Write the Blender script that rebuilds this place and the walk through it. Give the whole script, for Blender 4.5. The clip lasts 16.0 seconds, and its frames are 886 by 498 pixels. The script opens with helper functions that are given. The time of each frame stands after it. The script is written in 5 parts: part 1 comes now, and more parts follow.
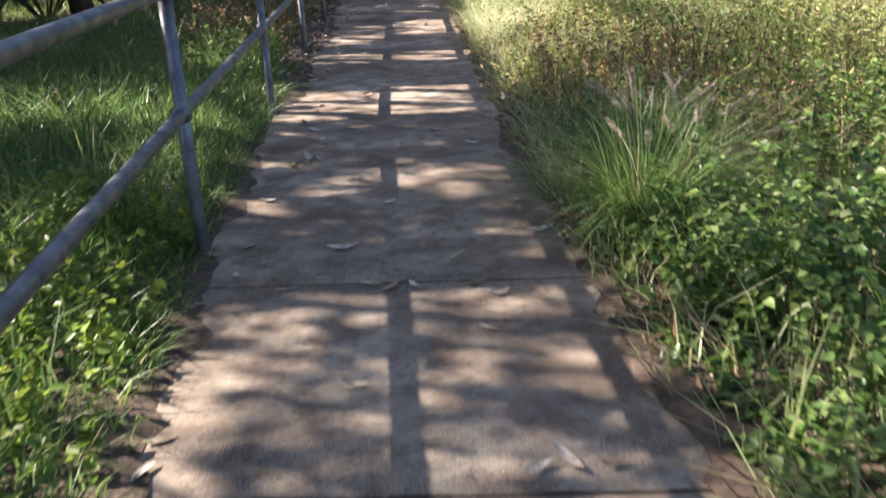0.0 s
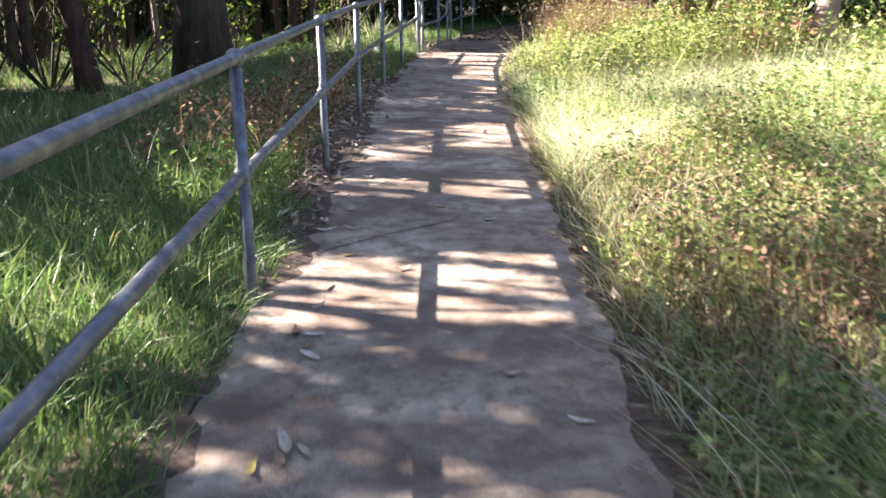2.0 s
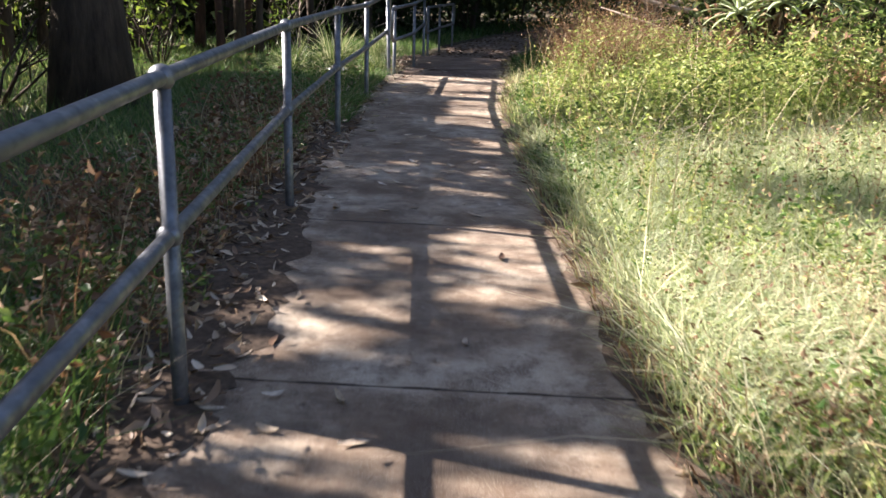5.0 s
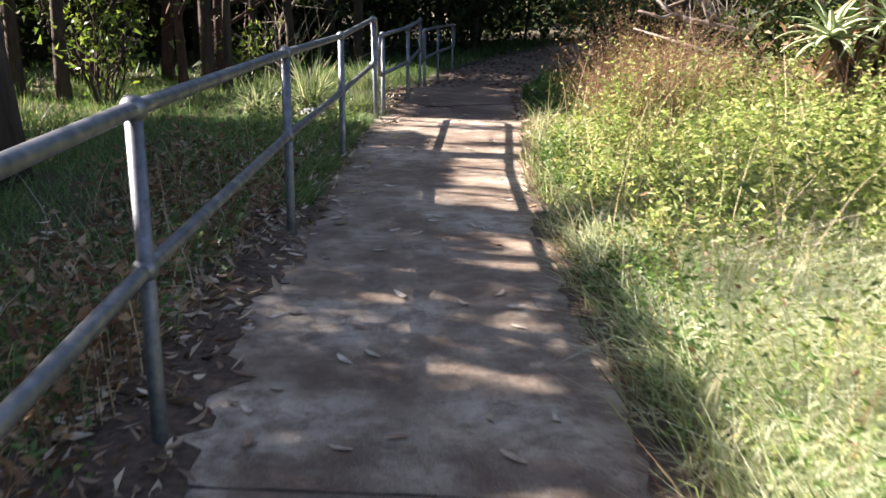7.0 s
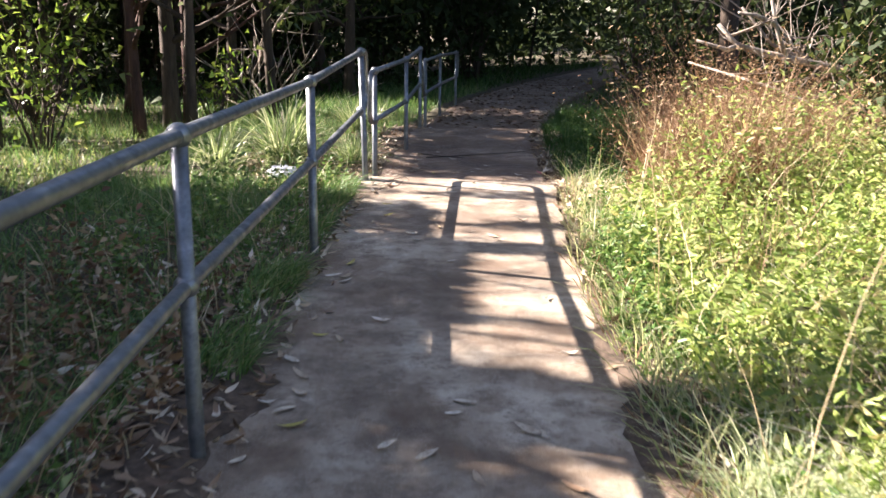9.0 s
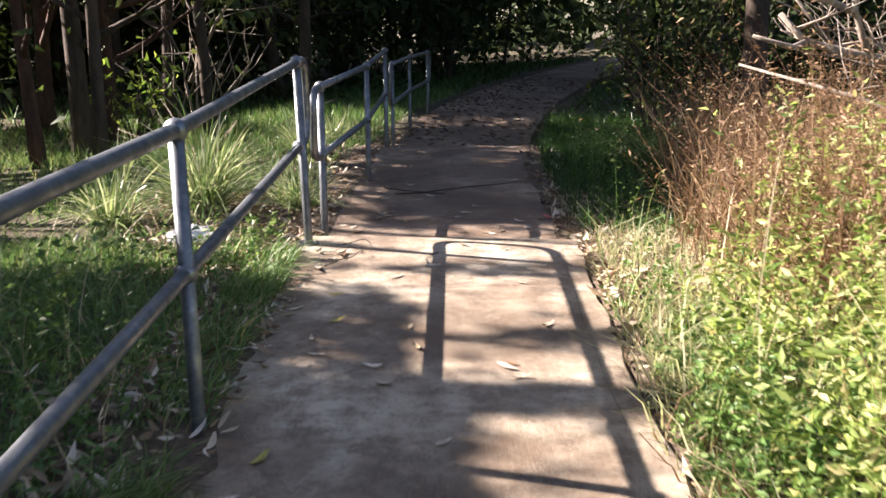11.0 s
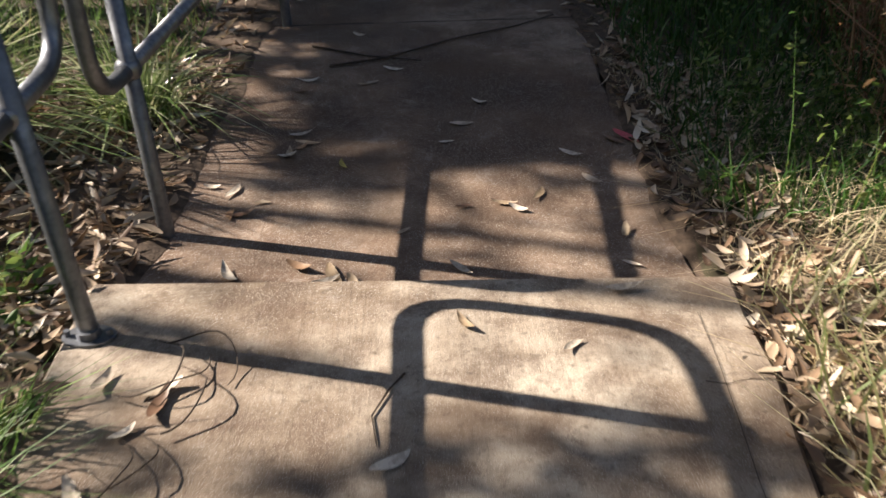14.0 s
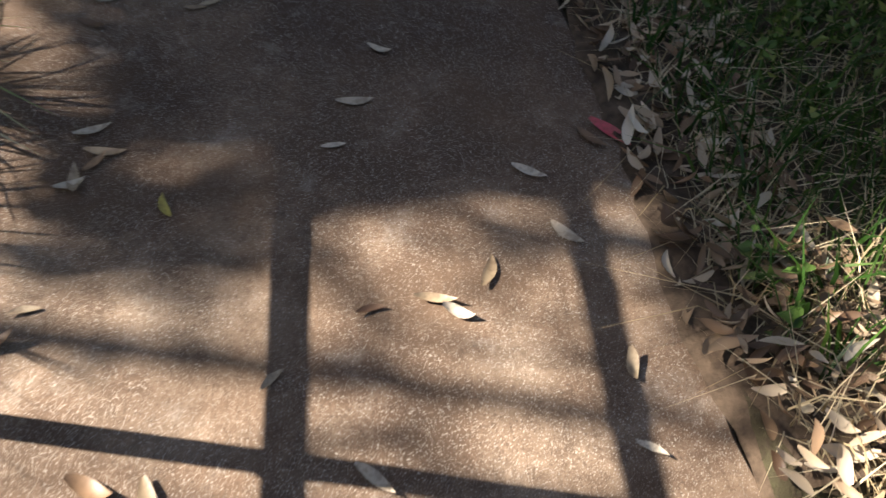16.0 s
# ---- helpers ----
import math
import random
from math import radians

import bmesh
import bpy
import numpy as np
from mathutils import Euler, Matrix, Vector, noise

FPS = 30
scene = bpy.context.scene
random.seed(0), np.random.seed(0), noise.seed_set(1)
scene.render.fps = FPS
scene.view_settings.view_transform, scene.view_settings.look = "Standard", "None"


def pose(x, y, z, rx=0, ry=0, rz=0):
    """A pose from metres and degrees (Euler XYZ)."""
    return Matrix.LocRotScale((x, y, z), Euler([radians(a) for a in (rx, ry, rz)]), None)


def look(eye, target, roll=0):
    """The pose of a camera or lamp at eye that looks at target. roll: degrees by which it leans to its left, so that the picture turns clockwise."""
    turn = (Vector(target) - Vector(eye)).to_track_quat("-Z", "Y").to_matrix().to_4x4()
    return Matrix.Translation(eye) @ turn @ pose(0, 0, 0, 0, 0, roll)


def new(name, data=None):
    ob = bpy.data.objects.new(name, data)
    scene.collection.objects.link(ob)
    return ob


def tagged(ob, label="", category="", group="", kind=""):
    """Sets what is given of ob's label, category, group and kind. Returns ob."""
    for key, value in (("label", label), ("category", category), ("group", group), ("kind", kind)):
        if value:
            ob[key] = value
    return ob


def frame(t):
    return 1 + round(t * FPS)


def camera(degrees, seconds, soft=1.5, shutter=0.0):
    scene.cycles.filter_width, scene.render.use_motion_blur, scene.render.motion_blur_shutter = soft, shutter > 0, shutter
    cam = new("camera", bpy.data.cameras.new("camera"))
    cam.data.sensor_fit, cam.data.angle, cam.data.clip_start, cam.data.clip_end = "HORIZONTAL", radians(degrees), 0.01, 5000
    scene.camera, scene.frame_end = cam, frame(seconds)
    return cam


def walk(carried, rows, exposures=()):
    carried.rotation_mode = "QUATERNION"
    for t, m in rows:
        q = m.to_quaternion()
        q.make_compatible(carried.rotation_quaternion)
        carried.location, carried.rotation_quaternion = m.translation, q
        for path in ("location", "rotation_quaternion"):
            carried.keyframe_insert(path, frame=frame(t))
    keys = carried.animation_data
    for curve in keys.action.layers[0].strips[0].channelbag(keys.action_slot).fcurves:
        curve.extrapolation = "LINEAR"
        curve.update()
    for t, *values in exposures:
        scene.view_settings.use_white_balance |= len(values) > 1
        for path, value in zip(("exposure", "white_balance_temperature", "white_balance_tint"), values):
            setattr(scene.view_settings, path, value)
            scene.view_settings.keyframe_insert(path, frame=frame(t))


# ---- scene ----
cam = camera(53.1, 16.0, 1.5, 0.4)
PATH = [
    (0, (0.347, -0.936, 1.160), (0.289, 0.928, 0.436), -2.4),
    (0.5, (0.321, -0.466, 1.177), (0.257, 1.425, 0.531), -1.4),
    (1, (0.266, 0.095, 1.196), (0.135, 2.004, 0.613), -0.9),
    (1.5, (0.204, 0.591, 1.219), (0.143, 2.515, 0.677), 0.7),
    (2, (0.145, 1.226, 1.229), (0.010, 3.133, 0.642), 0.1),
    (2.5, (0.045, 1.790, 1.205), (-0.095, 3.713, 0.672), 1.5),
    (3, (0.030, 2.361, 1.225), (-0.119, 4.296, 0.738), 0.7),
    (3.5, (-0.041, 2.907, 1.235), (-0.153, 4.851, 0.777), 2.2),
    (3.7, (-0.074, 3.110, 1.243), (-0.135, 5.043, 0.737), 2.7),
    (5.8, (-0.255, 5.492, 1.250), (-0.306, 7.404, 0.665), 2.0),
    (6, (-0.274, 5.760, 1.256), (-0.304, 7.674, 0.679), 2.0),
    (6.5, (-0.226, 6.255, 1.290), (-0.349, 8.177, 0.750), 1.4),
    (7, (-0.297, 6.937, 1.287), (-0.359, 8.859, 0.737), 1.2),
    (7.5, (-0.367, 7.538, 1.264), (-0.447, 9.456, 0.703), 1.1),
    (8, (-0.406, 8.144, 1.280), (-0.435, 10.071, 0.744), 1.4),
    (8.5, (-0.425, 8.667, 1.285), (-0.467, 10.602, 0.779), 0.6),
    (9, (-0.490, 9.227, 1.311), (-0.545, 11.161, 0.807), 1.3),
    (9.2, (-0.497, 9.462, 1.307), (-0.515, 11.397, 0.801), 0.6),
    (11.3, (-0.596, 11.789, 1.296), (-0.583, 13.721, 0.780), 0.2),
    (11.5, (-0.540, 12.012, 1.312), (-0.527, 13.928, 0.739), -0.0),
    (12, (-0.573, 12.602, 1.288), (-0.602, 14.491, 0.632), -0.6),
    (12.5, (-0.582, 13.139, 1.280), (-0.547, 15.013, 0.581), 0.4),
    (12.7, (-0.571, 13.414, 1.279), (-0.573, 15.269, 0.532), -0.0),
    (13, (-0.585, 13.721, 1.276), (-0.612, 15.546, 0.458), -0.8),
    (13.5, (-0.564, 14.230, 1.257), (-0.546, 15.999, 0.325), -0.5),
    (14, (-0.533, 14.744, 1.290), (-0.505, 16.432, 0.218), -1.4),
    (14.3, (-0.521, 15.009, 1.279), (-0.463, 16.659, 0.150), -0.9),
    (14.5, (-0.504, 15.176, 1.258), (-0.421, 16.817, 0.118), -0.3),
    (15, (-0.508, 15.571, 1.225), (-0.379, 17.059, -0.105), 0.1),
    (15.5, (-0.479, 15.863, 1.247), (-0.350, 17.296, -0.142), 0.5),
    (16, (-0.503, 16.148, 1.270), (-0.236, 17.445, -0.229), 4.3),
]
EXPOSURES = [(0.0, 2.2, 6600, 19), (0.5, 2.72, 6500, 21), (1.0, 2.93, 6500, 22), (2.0, 2.84, 6500, 23), (3.5, 2.32, 6500, 23), (6.0, 2.05, 6600, 18), (7.5, 2.5, 6600, 21), (9.0, 2.65, 6600, 20), (11.5, 2.18, 6700, 20),
             (13.0, 1.7, 6800, 17), (14.5, 1.42, 6900, 16), (15.0, 1.44, 6900, 15), (15.5, 1.54, 6900, 14), (16.0, 1.94, 7000, 14)]
walk(cam, [(t, look(eye, target, roll)) for t, eye, target, roll in PATH], EXPOSURES)

# ---- light ----
SUN_DIR = Vector((-1.40, 0.38, 1.0)).normalized()      # towards the sun
world = bpy.data.worlds.new("world")
scene.world = world
world.use_nodes = True
wn = world.node_tree.nodes
sky = wn.new("ShaderNodeTexSky")
sky.sky_type, sky.sun_disc = "NISHITA", False
sky.sun_elevation = math.asin(SUN_DIR.z)
sky.sun_rotation = math.atan2(SUN_DIR.x, SUN_DIR.y)
world.node_tree.links.new(sky.outputs[0], wn["Background"].inputs[0])
wn["Background"].inputs[1].default_value = 0.05
sun = new("sun", bpy.data.lights.new("sun", "SUN"))
sun.data.energy, sun.data.angle, sun.data.color = 5.0, radians(0.53), (1.0, 0.93, 0.82)
sun.matrix_world = SUN_DIR.to_track_quat("Z", "Y").to_matrix().to_4x4()

# ---- materials ----


def ramp(nt, socket, stops):
    r = nt.nodes.new("ShaderNodeValToRGB")
    while len(r.color_ramp.elements) < len(stops):
        r.color_ramp.elements.new(0.5)
    for e, (p, c) in zip(r.color_ramp.elements, stops):
        e.position, e.color = p, (*c, 1)
    nt.links.new(socket, r.inputs[0])
    return r.outputs[0]


def tex(nt, kind, scale, detail=4, stretch=(1, 1, 1), rough=0.6):
    co = nt.nodes.new("ShaderNodeTexCoord")
    mp = nt.nodes.new("ShaderNodeMapping")
    mp.inputs["Scale"].default_value = stretch
    nt.links.new(co.outputs["Object"], mp.inputs[0])
    n = nt.nodes.new("ShaderNodeTex" + kind)
    n.inputs["Scale"].default_value = scale
    if kind == "Noise":
        n.inputs["Detail"].default_value, n.inputs["Roughness"].default_value = detail, rough
    nt.links.new(mp.outputs[0], n.inputs["Vector"])
    return n.outputs[0]


def mixc(nt, fac, a, b, mode="MIX"):
    m = nt.nodes.new("ShaderNodeMix")
    m.data_type, m.blend_type = "RGBA", mode
    for s, v in ((m.inputs[0], fac), (m.inputs[6], a), (m.inputs[7], b)):
        if isinstance(v, (int, float)):
            s.default_value = v
        elif isinstance(v, tuple):
            s.default_value = (*v, 1)
        else:
            nt.links.new(v, s)
    return m.outputs[2]


def bump(nt, height, strength, dist, bsdf):
    b = nt.nodes.new("ShaderNodeBump")
    b.inputs["Strength"].default_value, b.inputs["Distance"].default_value = strength, dist
    nt.links.new(height, b.inputs["Height"])
    nt.links.new(b.outputs[0], bsdf.inputs["Normal"])


def material(name, rough=0.8, metal=0.0):
    m = bpy.data.materials.new(name)
    m.use_nodes = True
    b = m.node_tree.nodes["Principled BSDF"]
    b.inputs["Roughness"].default_value, b.inputs["Metallic"].default_value = rough, metal
    return m, m.node_tree, b


def leaf_material(name, stops, glow=0.4, rough=0.5, patch=None, spec=0.4):
    """Leaves and blades: each piece takes its own tint along the ramp, and lets light through."""
    m, nt, b = material(name, rough)
    b.inputs["Specular IOR Level"].default_value = spec
    g = nt.nodes.new("ShaderNodeNewGeometry")
    c = ramp(nt, g.outputs["Random Per Island"], stops)
    if patch:
        n = tex(nt, "Noise", 0.7, 3)
        f = ramp(nt, n, [(0.42, (0, 0, 0)), (0.62, (1, 1, 1))])
        c = mixc(nt, f, c, mixc(nt, 0.6, c, patch))
    nt.links.new(c, b.inputs["Base Color"])
    t = nt.nodes.new("ShaderNodeBsdfTranslucent")
    nt.links.new(mixc(nt, 0.5, c, (1.0, 0.97, 0.6), "MULTIPLY"), t.inputs[0])
    ms = nt.nodes.new("ShaderNodeMixShader")
    ms.inputs[0].default_value = glow
    nt.links.new(b.outputs[0], ms.inputs[1])
    nt.links.new(t.outputs[0], ms.inputs[2])
    nt.links.new(ms.outputs[0], nt.nodes["Material Output"].inputs[0])
    return m


def concrete_material(name, low, mean, high, spots=0.8):
    m, nt, b = material(name, 0.85)
    big = tex(nt, "Noise", 1.3, 6, rough=0.65)
    mid = tex(nt, "Noise", 6.0, 7, rough=0.72)
    fine = tex(nt, "Noise", 110.0, 4, rough=0.75)
    broom = tex(nt, "Noise", 60.0, 2, (1.0, 0.06, 1.0))
    c = ramp(nt, big, [(0.36, low), (0.5, mean), (0.64, high)])
    c = mixc(nt, ramp(nt, mid, [(0.40, (1, 1, 1)), (0.55, (0, 0, 0))]), c, mixc(nt, 0.72, c, (0.10, 0.064, 0.042)))
    c = mixc(nt, ramp(nt, mid, [(0.58, (0, 0, 0)), (0.72, (0.7, 0.7, 0.7))]), c, mixc(nt, 0.5, c, (0.5, 0.46, 0.41)))
    c = mixc(nt, ramp(nt, fine, [(0.60, (0, 0, 0)), (0.70, (1, 1, 1))]), c, mixc(nt, 0.5, c, (0.55, 0.52, 0.47)))
    c = mixc(nt, ramp(nt, fine, [(0.32, (1, 1, 1)), (0.42, (0, 0, 0))]), c, mixc(nt, 0.65, c, (0.09, 0.065, 0.05)))
    grit = tex(nt, "Noise", 330.0, 2, rough=0.6)
    c = mixc(nt, ramp(nt, grit, [(0.60, (0, 0, 0)), (0.66, (1, 1, 1))]), c, mixc(nt, 0.75, c, (0.66, 0.61, 0.54)))
    c = mixc(nt, ramp(nt, grit, [(0.34, (1, 1, 1)), (0.40, (0, 0, 0))]), c, mixc(nt, 0.6, c, (0.05, 0.035, 0.026)))
    lichen = tex(nt, "Noise", 34.0, 3, rough=0.5)
    c = mixc(nt, ramp(nt, lichen, [(0.61, (0, 0, 0)), (0.68, (spots, spots, spots))]), c, (0.055, 0.038, 0.027))
    blot = tex(nt, "Noise", 2.7, 5, rough=0.62)
    c = mixc(nt, ramp(nt, blot, [(0.51, (0, 0, 0)), (0.62, (1, 1, 1))]), c, mixc(nt, 0.5, c, (0.12, 0.074, 0.045)))
    nt.links.new(c, b.inputs["Base Color"])
    h = mixc(nt, 0.4, fine, broom)
    bump(nt, mixc(nt, 0.35, h, mid), 0.7, 0.008, b)
    return m


def steel_material():
    m, nt, b = material("galvanised_steel", 0.5, 0.8)
    n = tex(nt, "Noise", 14.0, 5)
    v = tex(nt, "Voronoi", 60.0)
    c = ramp(nt, n, [(0.3, (0.09, 0.10, 0.115)), (0.55, (0.175, 0.19, 0.21)), (0.75, (0.34, 0.36, 0.38))])
    c = mixc(nt, 0.25, c, ramp(nt, v, [(0.0, (0.11, 0.122, 0.142)), (0.6, (0.29, 0.31, 0.34))]))
    nt.links.new(c, b.inputs["Base Color"])
    nt.links.new(ramp(nt, n, [(0.3, (0.58, 0.58, 0.58)), (0.7, (0.36, 0.36, 0.36))]), b.inputs["Roughness"])
    bump(nt, n, 0.3, 0.004, b)
    return m


def bark_material(name, dark, light, scale=9.0, stretch=(1, 1, 0.18)):
    m, nt, b = material(name, 0.9)
    n = tex(nt, "Noise", scale, 6, stretch, 0.7)
    s = tex(nt, "Noise", 1.6, 3)
    c = ramp(nt, n, [(0.35, dark), (0.65, light)])
    c = mixc(nt, ramp(nt, s, [(0.45, (0, 0, 0)), (0.62, (1, 1, 1))]), c, mixc(nt, 0.5, c, dark))
    nt.links.new(c, b.inputs["Base Color"])
    bump(nt, n, 0.8, 0.03, b)
    return m


def soil_material():
    m, nt, b = material("soil_and_thatch", 0.95)
    n = tex(nt, "Noise", 0.5, 4)
    f = tex(nt, "Noise", 22.0, 6, rough=0.75)
    c = ramp(nt, n, [(0.35, (0.06, 0.062, 0.026)), (0.5, (0.095, 0.082, 0.045)), (0.68, (0.13, 0.10, 0.062))])
    c = mixc(nt, ramp(nt, f, [(0.4, (0, 0, 0)), (0.62, (1, 1, 1))]), c, (0.05, 0.035, 0.022))
    nt.links.new(c, b.inputs["Base Color"])
    bump(nt, f, 0.8, 0.04, b)
    return m


def plain_material(name, a, c2, scale, rough, bumpy=0.3):
    m, nt, b = material(name, rough)
    n = tex(nt, "Noise", scale, 5)
    nt.links.new(ramp(nt, n, [(0.35, a), (0.65, c2)]), b.inputs["Base Color"])
    bump(nt, n, bumpy, 0.01, b)
    return m


DARK_SOIL = plain_material("dark_leafy_soil", (0.045, 0.030, 0.020), (0.12, 0.085, 0.058), 30.0, 0.95, 0.9)
CONCRETE = concrete_material("weathered_concrete", (0.128, 0.091, 0.061), (0.28, 0.222, 0.162), (0.46, 0.40, 0.318), 0.4)
STAINED = concrete_material("leaf_stained_concrete", (0.072, 0.042, 0.027), (0.165, 0.107, 0.071), (0.30, 0.225, 0.165), 0.2)
STEEL = steel_material()
SOIL = soil_material()
BARK_DARK = bark_material("dark_rough_bark", (0.028, 0.020, 0.015), (0.105, 0.078, 0.058))
BARK_RED = bark_material("reddish_bark", (0.035, 0.018, 0.013), (0.12, 0.062, 0.045))
BARK_PALE = bark_material("pale_smooth_bark", (0.10, 0.062, 0.046), (0.50, 0.44, 0.385), 5.0, (1, 1, 0.3))
DEADWOOD = bark_material("grey_dead_wood", (0.20, 0.16, 0.13), (0.46, 0.40, 0.34), 14.0)
GRASS = leaf_material("green_grass", [(0.0, (0.065, 0.14, 0.038)), (0.5, (0.13, 0.245, 0.072)), (0.85, (0.23, 0.34, 0.125)), (1.0, (0.40, 0.36, 0.19))], 0.42, 0.45)
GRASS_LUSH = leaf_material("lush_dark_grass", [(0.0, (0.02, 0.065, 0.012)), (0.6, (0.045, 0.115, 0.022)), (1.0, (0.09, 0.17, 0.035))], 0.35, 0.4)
GRASS_PALE = leaf_material("pale_drying_grass", [(0.0, (0.20, 0.27, 0.11)), (0.5, (0.39, 0.43, 0.22)), (1.0, (0.62, 0.58, 0.39))], 0.5, 0.5)
STRAPPY = leaf_material("strappy_tussock_leaf", [(0.0, (0.09, 0.18, 0.05)), (0.45, (0.30, 0.39, 0.16)), (1.0, (0.70, 0.70, 0.50))], 0.35, 0.22, spec=0.9)
WEED = leaf_material("yellow_green_weed_leaf", [(0.0, (0.11, 0.19, 0.04)), (0.5, (0.30, 0.39, 0.11)), (0.86, (0.52, 0.57, 0.24)), (1.0, (0.52, 0.42, 0.22))], 0.5, 0.45)
CLOVER = leaf_material("fresh_green_weed_leaf", [(0.0, (0.06, 0.13, 0.032)), (0.6, (0.13, 0.235, 0.06)), (1.0, (0.29, 0.36, 0.13))], 0.4, 0.4)
DRY = leaf_material("dry_brown_weed", [(0.0, (0.12, 0.060, 0.034)), (0.6, (0.27, 0.160, 0.092)), (1.0, (0.48, 0.36, 0.23))], 0.3, 0.7)
PLUME = leaf_material("grey_pink_grass_plume", [(0.0, (0.46, 0.40, 0.38)), (1.0, (0.68, 0.60, 0.56))], 0.5, 0.8)
STRAW = leaf_material("pale_straw", [(0.0, (0.40, 0.31, 0.18)), (1.0, (0.74, 0.65, 0.46))], 0.25, 0.6)
BURR = leaf_material("dark_seed_head", [(0.0, (0.05, 0.03, 0.02)), (1.0, (0.12, 0.075, 0.05))], 0.1, 0.8)
CANOPY = leaf_material("dull_green_tree_leaf", [(0.0, (0.016, 0.030, 0.010)), (0.7, (0.040, 0.064, 0.019)), (1.0, (0.12, 0.15, 0.04))], 0.28, 0.6, spec=0.2)
BLEACHED = leaf_material("bleached_long_grass", [(0.0, (0.36, 0.46, 0.26)), (0.5, (0.60, 0.67, 0.44)), (1.0, (0.80, 0.80, 0.62))], 0.5, 0.5)
# even dark leaf for the deep wood; shade is put into its colour
SHADED_LEAF = leaf_material("shaded_wood_leaf", [(0.0, (0.026, 0.043, 0.016)), (1.0, (0.046, 0.066, 0.024))], 0.2, 0.7, spec=0.15)
# CANOPY leaf with a brighter ramp, sunlight put into the colour
SUNLIT_LEAF = leaf_material("sunlit_olive_leaf", [(0.0, (0.045, 0.08, 0.02)), (0.6, (0.10, 0.145, 0.04)), (1.0, (0.24, 0.27, 0.09))], 0.4, 0.45)
BRIGHT_LEAF = leaf_material("bright_sapling_leaf", [(0.0, (0.10, 0.20, 0.03)), (1.0, (0.28, 0.36, 0.07))], 0.5, 0.4)
LITTER = leaf_material("fallen_gum_leaf", [(0.0, (0.10, 0.060, 0.038)), (0.4, (0.26, 0.17, 0.105)), (0.75, (0.47, 0.37, 0.26)), (1.0, (0.68, 0.61, 0.50))], 0.1, 0.5)
DARK_LITTER = leaf_material("rotting_brown_leaf", [(0.0, (0.055, 0.03, 0.02)), (0.7, (0.15, 0.09, 0.056)), (1.0, (0.34, 0.26, 0.18))], 0.1, 0.6)
ALOE = leaf_material("grey_green_aloe_leaf", [(0.0, (0.34, 0.44, 0.24)), (1.0, (0.58, 0.64, 0.42))], 0.2, 0.4)
WHITE = plain_material("crumpled_white_plastic", (0.62, 0.62, 0.62), (0.82, 0.82, 0.82), 9.0, 0.45)

# ---- building blocks ----
rng = np.random.default_rng(7)


def mesh(name, verts, faces, mat, smooth=False):
    me = bpy.data.meshes.new(name)
    me.from_pydata([tuple(v) for v in verts], [], [tuple(f) for f in faces])
    me.materials.append(mat)
    if smooth:
        me.polygons.foreach_set("use_smooth", [True] * len(me.polygons))
    me.update()
    return me


def fast_mesh(name, verts, loops, sizes, mat):
    """A large mesh from arrays: verts (n, 3), the corners of all faces, and the corners per face."""
    me = bpy.data.meshes.new(name)
    verts = np.asarray(verts, dtype=np.float32)
    me.vertices.add(len(verts))
    me.vertices.foreach_set("co", verts.ravel())
    me.loops.add(len(loops))
    me.loops.foreach_set("vertex_index", np.asarray(loops, dtype=np.int32))
    sizes = np.asarray(sizes, dtype=np.int32)
    me.polygons.add(len(sizes))
    me.polygons.foreach_set("loop_start", np.concatenate([[0], np.cumsum(sizes)[:-1]]).astype(np.int32))
    me.materials.append(mat)
    me.update(calc_edges=True)
    me.validate()
    return me


def blades(root, height, width, lean, droop, seg=2):
    """Grass blades as bent, tapering ribbons. root (n,3); lean (n,2): sideways travel of the tip in shares of the height; droop 0..1."""
    n = len(root)
    turn = rng.uniform(0, math.tau, n)
    side = np.stack([np.cos(turn), np.sin(turn), np.zeros(n)], 1) * (width / 2)[:, None]
    rows = []
    for i in range(seg + 1):
        s = i / seg
        p = root.copy()
        p[:, :2] += lean * (height * s ** 1.8)[:, None]
        p[:, 2] += height * (s - droop * s * s)
        if i < seg:
            w = 1 - 0.55 * s
            rows += [p - side * w, p + side * w]
        else:
            rows.append(p)
    verts = np.stack(rows, 1).reshape(-1, 3)
    k = 2 * seg + 1
    base = np.arange(n)[:, None] * k
    cor, siz = [], []
    for i in range(seg - 1):
        cor.append(base + np.array([2 * i, 2 * i + 1, 2 * i + 3, 2 * i + 2]))
        siz.append(4)
    cor.append(base + np.array([2 * seg - 2, 2 * seg - 1, 2 * seg]))
    siz.append(3)
    return verts, np.concatenate(cor, 1).ravel(), np.tile(siz, n)


def leaf_quads(pos, way, length, width, fold=0.25):
    """Small pointed leaves, each of two folded triangles pairs, from pos along way."""
    n = len(pos)
    way = way / np.linalg.norm(way, axis=1, keepdims=True)
    ref = rng.normal(size=(n, 3))
    side = np.cross(way, ref)
    side /= np.linalg.norm(side, axis=1, keepdims=True) + 1e-9
    up = np.cross(side, way)
    L, W = length[:, None], width[:, None]
    mid = pos + way * L * 0.45
    tip = pos + way * L - up * L * 0.15
    a = mid + side * W / 2 + up * W * fold
    b = mid - side * W / 2 + up * W * fold
    verts = np.stack([pos, a, tip, b], 1).reshape(-1, 3)
    base = np.arange(n)[:, None] * 4
    return verts, (base + np.array([0, 1, 2, 0, 2, 3])).ravel(), np.tile([3, 3], n)


